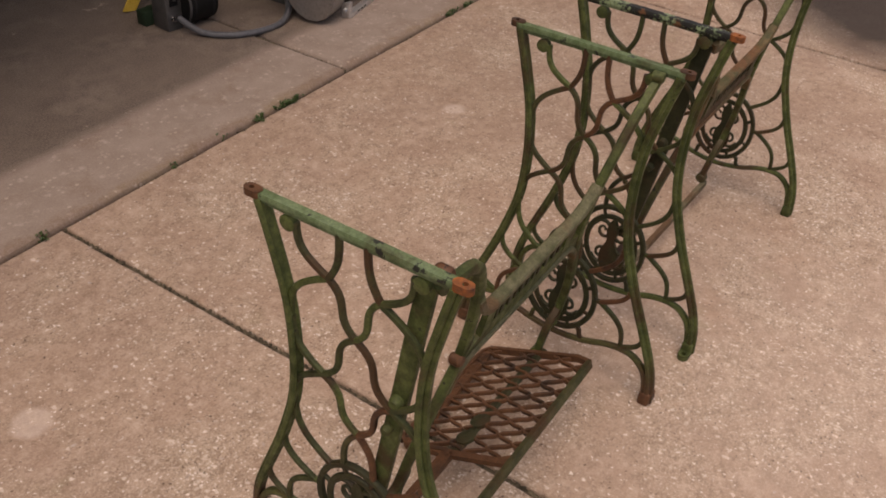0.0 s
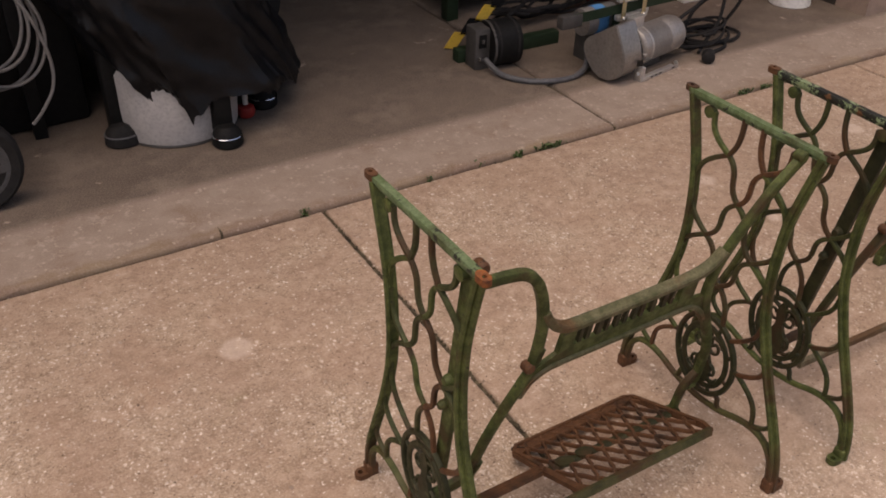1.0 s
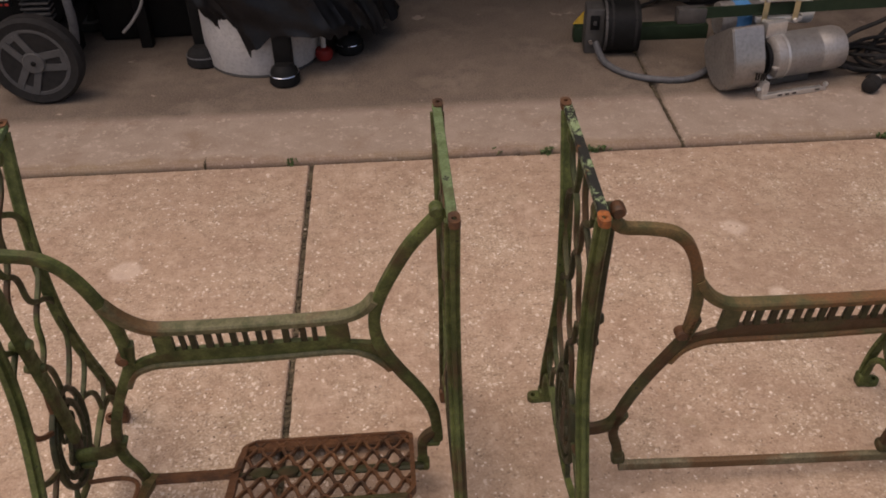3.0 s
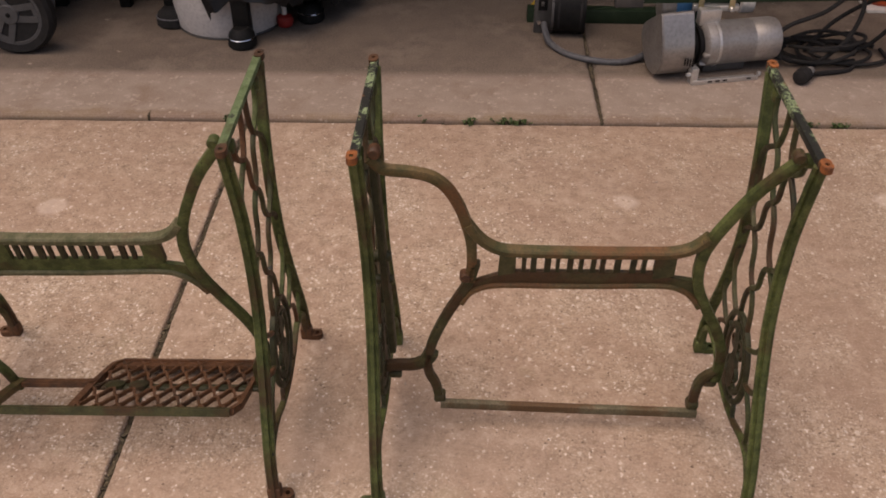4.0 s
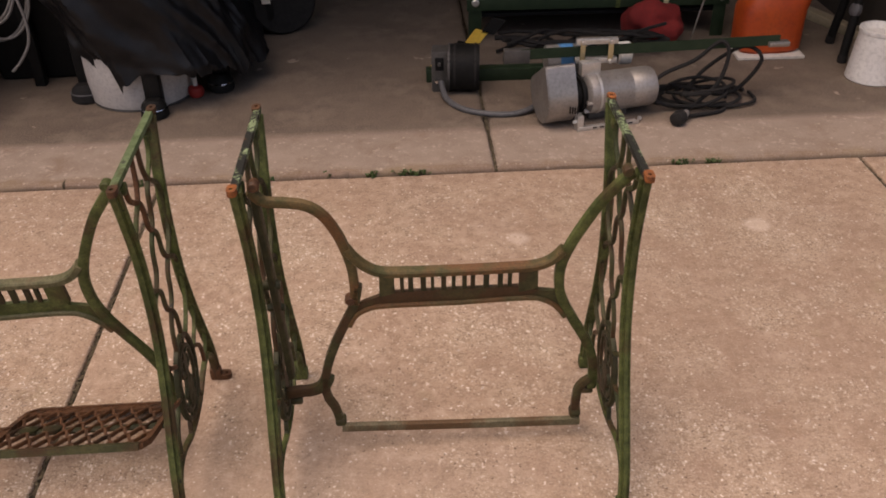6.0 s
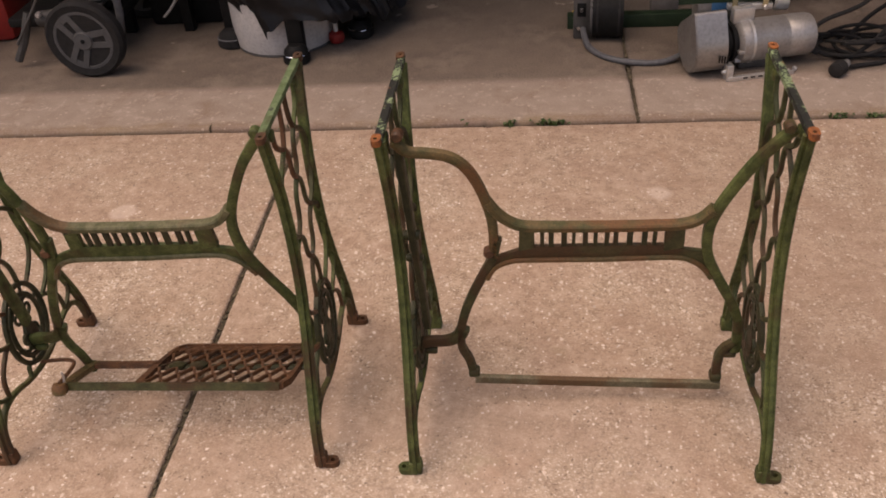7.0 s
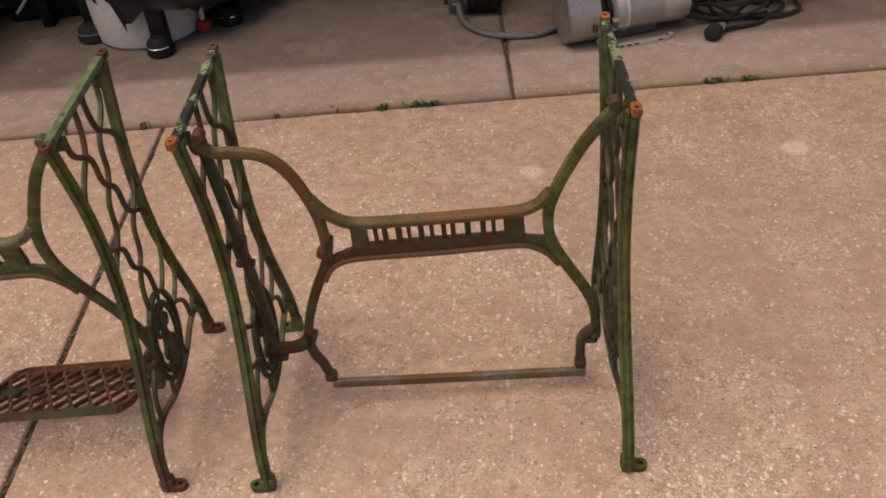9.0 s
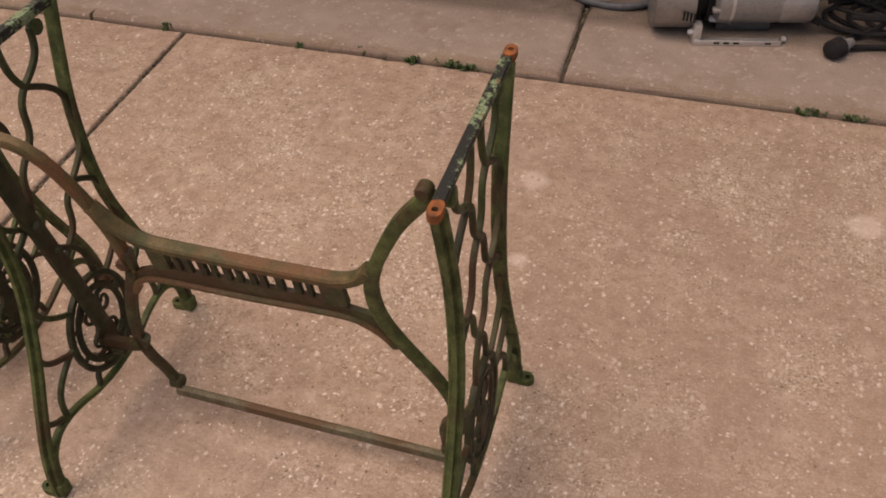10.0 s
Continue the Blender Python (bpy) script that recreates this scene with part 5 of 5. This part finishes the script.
def wheel(parent, x, y, r):
    bm = BM()
    lathe(bm, [(r * 0.70, -0.022), (r * 0.92, -0.028), (r, -0.016), (r, 0.016), (r * 0.92, 0.028), (r * 0.70, 0.022)], (x, y, r), (0, 1, 0), 40)
    w = part("wheel", bm, RUBBER, parent, "black tyre with a grey three-spoke hub")
    bm = BM()
    lathe(bm, [(r * 0.30, -0.012), (r * 0.76, -0.010), (r * 0.77, 0.010), (r * 0.30, 0.012)], (x, y, r), (0, 1, 0), 36)
    part("rim", bm, BLACK, w)
    bm = BM()
    sweep(bm, [V(x + r * 0.72 * math.cos(2 * math.pi * i / 36), y - 0.018, r + r * 0.72 * math.sin(2 * math.pi * i / 36)) for i in range(36)], (0, 1, 0), oval(0.018, 0.014, 6), closed=True)
    part("rim", bm, HUB_GREY, w)
    for k in range(3):
        a = radians(125) + k * 2 * math.pi / 3
        ca, sa = math.cos(a), math.sin(a)
        for off in (-1, 1):
            bm = BM()
            ox, oz = -sa * off * r * 0.135, ca * off * r * 0.135
            sweep(bm, [V(x + ox * 0.9 + ca * r * 0.12, y - 0.020, r + oz * 0.9 + sa * r * 0.12), V(x + ox * 1.25 + ca * r * 0.66, y - 0.020, r + oz * 1.25 + sa * r * 0.66)], (0, 1, 0), [(-0.0105, -0.006), (0.0105, -0.006), (0.0105, 0.006), (-0.0105, 0.006)])
            part("spoke", bm, HUB_GREY, w)
        bm = BM()
        sweep(bm, [V(x + ca * r * 0.58, y - 0.019, r + sa * r * 0.58), V(x + ca * r * 0.68, y - 0.019, r + sa * r * 0.68)], (0, 1, 0), [(-0.024, -0.005), (0.024, -0.005), (0.024, 0.005), (-0.024, 0.005)])
        part("spoke", bm, HUB_GREY, w)
    bm = BM()
    lathe(bm, [(r * 0.22, -0.030), (r * 0.25, -0.024), (r * 0.25, 0.02)], (x, y, r), (0, 1, 0), 20)
    hub = part("hub", bm, HUB_GREY, w)
    bolt(hub, V(x, y - 0.029, r), (0, -1, 0), 0.008, 0.006, BLACK)
    return w


wheel(pw, 0.0, -0.055, 0.141)
wheel(pw, 0.0, 0.48, 0.141)
bm = BM()
tube(bm, [(0, -0.04, 0.141), (0, 0.46, 0.141)], 0.010, 8)
part("axle", bm, BOX_GREY, pw)
bm = BM()
tube(bm, catmull([(0.06, 0.06, 0.06), (0.098, 0.05, 0.20), (0.092, 0.05, 0.42), (0.085, 0.05, 0.85)], 5), 0.014, 10)
part("frame_tube", bm, CONDUIT, pw, "grey upright frame tube")
bm = BM()
tube(bm, catmull([(0.06, 0.42, 0.06), (0.098, 0.43, 0.20), (0.092, 0.43, 0.42), (0.085, 0.43, 0.85)], 5), 0.014, 10)
part("frame_tube", bm, CONDUIT, pw)
bm = BM()
box(bm, (-0.36, 0.08, 0.13), (0.06, 0.42, 0.165), 0.008)
part("base_plate", bm, BLACK, pw)
bm = BM()
box(bm, (-0.17, 0.12, 0.166), (0.03, 0.38, 0.30), 0.03)
part("engine_block", bm, BLACK, pw)
for k in range(5):
    bm = BM()
    box(bm, (-0.065, 0.085, 0.205 + k * 0.017), (0.025, 0.135, 0.212 + k * 0.017), 0.002)
    part("cooling_fin", bm, BOX_GREY, pw)
bm = BM()
box(bm, (-0.22, 0.07, 0.368), (0.05, 0.40, 0.47), 0.020)
cover = part("engine_cover", bm, RED, pw, "red engine cover")
bm = BM()
box(bm, (-0.145, 0.0665, 0.376), (-0.060, 0.070, 0.400), 0.001)
part("sticker", bm, BOARD, cover, "small printed sticker")
bm = BM()
box(bm, (-0.055, 0.0665, 0.376), (-0.025, 0.070, 0.402), 0.001)
part("sticker", bm, BLACK, cover, "black printed sticker")
bm = BM()
lathe(bm, [(0.030, 0.0), (0.034, 0.006), (0.034, 0.020), (0.020, 0.028)], (-0.101, 0.095, 0.328), (0, -1, 0), 20)
part("fuel_tap", bm, RED, pw, "round red cap")
bm = BM()
box(bm, (-0.072, 0.075, 0.285), (-0.040, 0.125, 0.350), 0.010)
part("carburettor", bm, GUARD, pw, "bare metal carburettor")
bm = BM()
box(bm, (-0.137, 0.066, 0.258), (-0.078, 0.080, 0.312), 0.003)
panel = part("control_panel", bm, BLACK, pw, "black control panel with pale marks")
for z, n, m in ((0.300, 3, TAPE), (0.285, 4, BOARD), (0.268, 3, RED)):
    for k in range(n):
        bm = BM()
        x = -0.132 + 0.052 * k / n
        box(bm, (x, 0.0645, z - 0.004), (x + 0.036 / n, 0.0662, z + 0.004), 0.0004)
        part("printed_mark", bm, m, panel)
bm = BM()
box(bm, (-0.222, 0.066, 0.275), (-0.182, 0.072, 0.318), 0.001)
decal = part("sticker", bm, BOARD, pw, "white sticker with an orange band")
bm = BM()
box(bm, (-0.2215, 0.0645, 0.302), (-0.1825, 0.066, 0.3165), 0.0004)
part("band", bm, ORANGE, decal, "orange band")
bm = BM()
lathe(bm, [(0.020, -0.05), (0.028, -0.045), (0.028, 0.05), (0.020, 0.055)], (-0.185, 0.075, 0.170), (1, 0, 0.1), 16)
part("pump", bm, BOX_GREY, pw, "grey pump body")
for k, (x, z) in enumerate(((-0.170, 0.172), (-0.125, 0.205), (-0.205, 0.195), (-0.190, 0.120))):
    bm = BM()
    lathe(bm, [(0.006, 0), (0.011, 0.004), (0.011, 0.016), (0.007, 0.022)], (x, 0.050, z), (0, -1, 0), 10)
    part("fitting", bm, (CHROME, BOX_GREY, STEEL, STEEL)[k], pw)
bm = BM()
tube(bm, [(-0.300, 0.0, 0.100), (-0.214, 0.025, 0.218), (-0.080, 0.025, 0.404), (-0.02, 0.03, 0.50)], 0.005, 8)
part("lance", bm, BOX_GREY, pw)
bm = BM()
tube(bm, [(-0.33, 0.02, 0.03), (-0.285, 0.025, 0.10), (-0.25, 0.05, 0.20)], 0.015, 8)
part("prop_leg", bm, BOX_GREY, pw)

rng = random.Random(3)
for k in range(5):
    bm = BM()
    cx, cz, r = -1.005 + rng.uniform(-0.05, 0.05), 0.40 + rng.uniform(-0.03, 0.05), 0.120 + 0.013 * k
    pts = [(cx + r * 0.9 * math.cos(a), 1.99 + 0.012 * k + 0.02 * math.sin(2 * a), cz + r * 1.05 * math.sin(a)) for a in (k + i * 0.5 for i in range(14))]
    if k == 0:
        pts = [(-0.96, 1.97, 0.55), (-0.90, 1.96, 0.45), (-0.868, 1.955, 0.32), (-0.875, 1.95, 0.23), (-0.915, 1.945, 0.165), (-0.955, 1.94, 0.125)]
    tube(bm, catmull(pts, 6), 0.0052, 8)
    tagged(mesh_object("hose", bm, HOSE), "pale grey hose hanging in loose loops", "hose", "hose loops").location = (-0.050, SET_BACK, 0.010)
# the dim rack that the hoses hang on
bm = BM()
box(bm, (-0.22, -0.02, 0.60), (0.06, 0.02, 0.64), 0.004)
box(bm, (-0.22, -0.02, 0.0), (-0.18, 0.02, 0.60), 0.004)
box(bm, (0.02, -0.02, 0.0), (0.06, 0.02, 0.60), 0.004)
rk = tagged(mesh_object("hose_rack", bm, BLACK), "black metal rack holding the coiled hose", "rack")
rk.matrix_world = on_floor(-1.02, 2.10)

# red bin and yellow bucket at the side
bm = BM()
box(bm, (-0.19, -0.14, 0.0), (0.19, 0.14, 0.34), 0.03)
rb = tagged(mesh_object("red_bin", bm, RED), "red plastic bin standing behind the yellow bucket", "bin")
rb.matrix_world = on_floor(-1.88, 2.14, 8)
bm = BM()
lathe(bm, [(0.100, 0), (0.106, 0.005), (0.125, 0.21), (0.130, 0.212), (0.130, 0.225), (0.120, 0.226), (0.098, 0.05)], (0, 0, 0), (0, 0, 1), 28)
yb = tagged(mesh_object("yellow_bucket", bm, YELLOW), "yellow plastic bucket on the garage floor", "bucket")
yb.matrix_world = on_floor(-1.93, 1.90)

# mower-like machine and a green bin farther in
mw = thing("garden_machine", "black wheeled garden machine with a green deck", "garden machine", on_floor(-0.205, 2.60, 6))
bm = BM()
box(bm, (-0.20, -0.10, 0.262), (0.075, 0.22, 0.335), 0.012)
part("deck", bm, TEAL, mw, "green painted deck")
bm = BM()
box(bm, (-0.18, -0.08, 0.340), (0.03, 0.18, 0.42), 0.010)
part("upper_deck", bm, TEAL, mw)
bm = BM()
box(bm, (-0.20, -0.06, 0.04), (0.07, 0.20, 0.258), 0.03)
part("body", bm, BLACK, mw)
bm = BM()
lathe(bm, [(0.06, -0.02), (0.128, -0.026), (0.14, -0.012), (0.14, 0.012), (0.128, 0.026), (0.06, 0.02)], (0.10, -0.02, 0.14), (0.25, -1, 0), 32)
part("wheel", bm, RUBBER, mw)
bm = BM()
box(bm, (0.02, -0.125, 0.165), (0.055, -0.121, 0.215), 0.001)
part("sticker", bm, BOARD, mw, "small white sticker")
bm = BM()
tube(bm, [(0.06, 0.1, 0.262), (0.20, 0.08, 0.232), (0.27, 0.07, 0.215)], 0.008, 8)
part("handle", bm, HOSE, mw)
bm = BM()
box(bm, (-0.09, -0.12, 0.0), (0.09, 0.12, 0.62), 0.02)
gb = tagged(mesh_object("green_bin", bm, TEAL), "green plastic bin standing deep in the garage", "bin")
gb.matrix_world = on_floor(-0.075, 3.46, 3)

# upright grey post behind the bench, and black boxes added to fill the shaded background
bm = BM()
box(bm, (-0.018, -0.018, 0.0), (0.018, 0.018, 0.95), 0.003)
gp = tagged(mesh_object("grey_post", bm, CONDUIT), "grey metal post standing behind the bench", "post")
gp.matrix_world = on_floor(1.02, 3.15)
# black backdrop for the unlit interior; the lids and latches are invented
for x, y, w, h in ((0.75, 3.3, 0.30, 0.55), (1.45, 3.2, 0.40, 0.50), (2.05, 3.2, 0.35, 0.75), (-0.99, 2.33, 0.34, 0.8), (-1.75, 2.75, 0.55, 0.9)):
    cs = thing("storage_case", "black box added for dark clutter and shade in the garage", "storage case", on_floor(x, y, 3), "storage cases")
    bm = BM()
    box(bm, (-w / 2, -0.18, 0.0), (w / 2, 0.18, h * 0.80), 0.02)
    part("body", bm, BLACK, cs)
    bm = BM()
    box(bm, (-w / 2 - 0.006, -0.186, h * 0.80 + 0.003), (w / 2 + 0.006, 0.186, h), 0.02)
    part("lid", bm, BLACK, cs)
    for k in (-1, 1):
        bm = BM()
        box(bm, (k * w * 0.3 - 0.02, -0.198, h * 0.75), (k * w * 0.3 + 0.02, -0.181, h * 0.86), 0.003)
        part("latch", bm, RUBBER, cs)

# weeds rooted in the joint
rng = random.Random(8)
for x, spread, count in ((-0.418, 0.016, 15), (0.302, 0.018, 20), (0.425, 0.042, 40), (1.289, 0.034, 26), (1.398, 0.022, 18), (-0.02, 0.012, 5), (0.16, 0.008, 4)):
    wd = thing("weed", "small green weed growing in the concrete joint", "weed", Matrix.Translation(yard(x + 0.364, -0.001, -0.010)), "weeds along the joint")
    bm = BM()
    for i in range(count):
        px, py = rng.gauss(0, spread * 0.55), rng.gauss(0, 0.003)
        a, ln, tip = rng.uniform(0, 6.3), rng.uniform(0.010, 0.024), rng.uniform(0.012, 0.028)
        d, sd = V(math.cos(a), math.sin(a) * 0.8, 0), V(-math.sin(a), math.cos(a), 0)
        b0 = V(px, py, 0.002)
        mid = b0 + d * ln * 0.55 + V(0, 0, tip)
        end = b0 + d * ln + V(0, 0, tip * 0.8)
        w = ln * 0.30
        vs = [bm.verts.new(q) for q in (b0, mid + sd * w, end, mid - sd * w)]
        top = bm.verts.new(mid + V(0, 0, -0.0012))
        for q in range(4):
            bm.faces.new((vs[q], vs[(q + 1) % 4], top))
    part("leaves", bm, LEAF, wd)
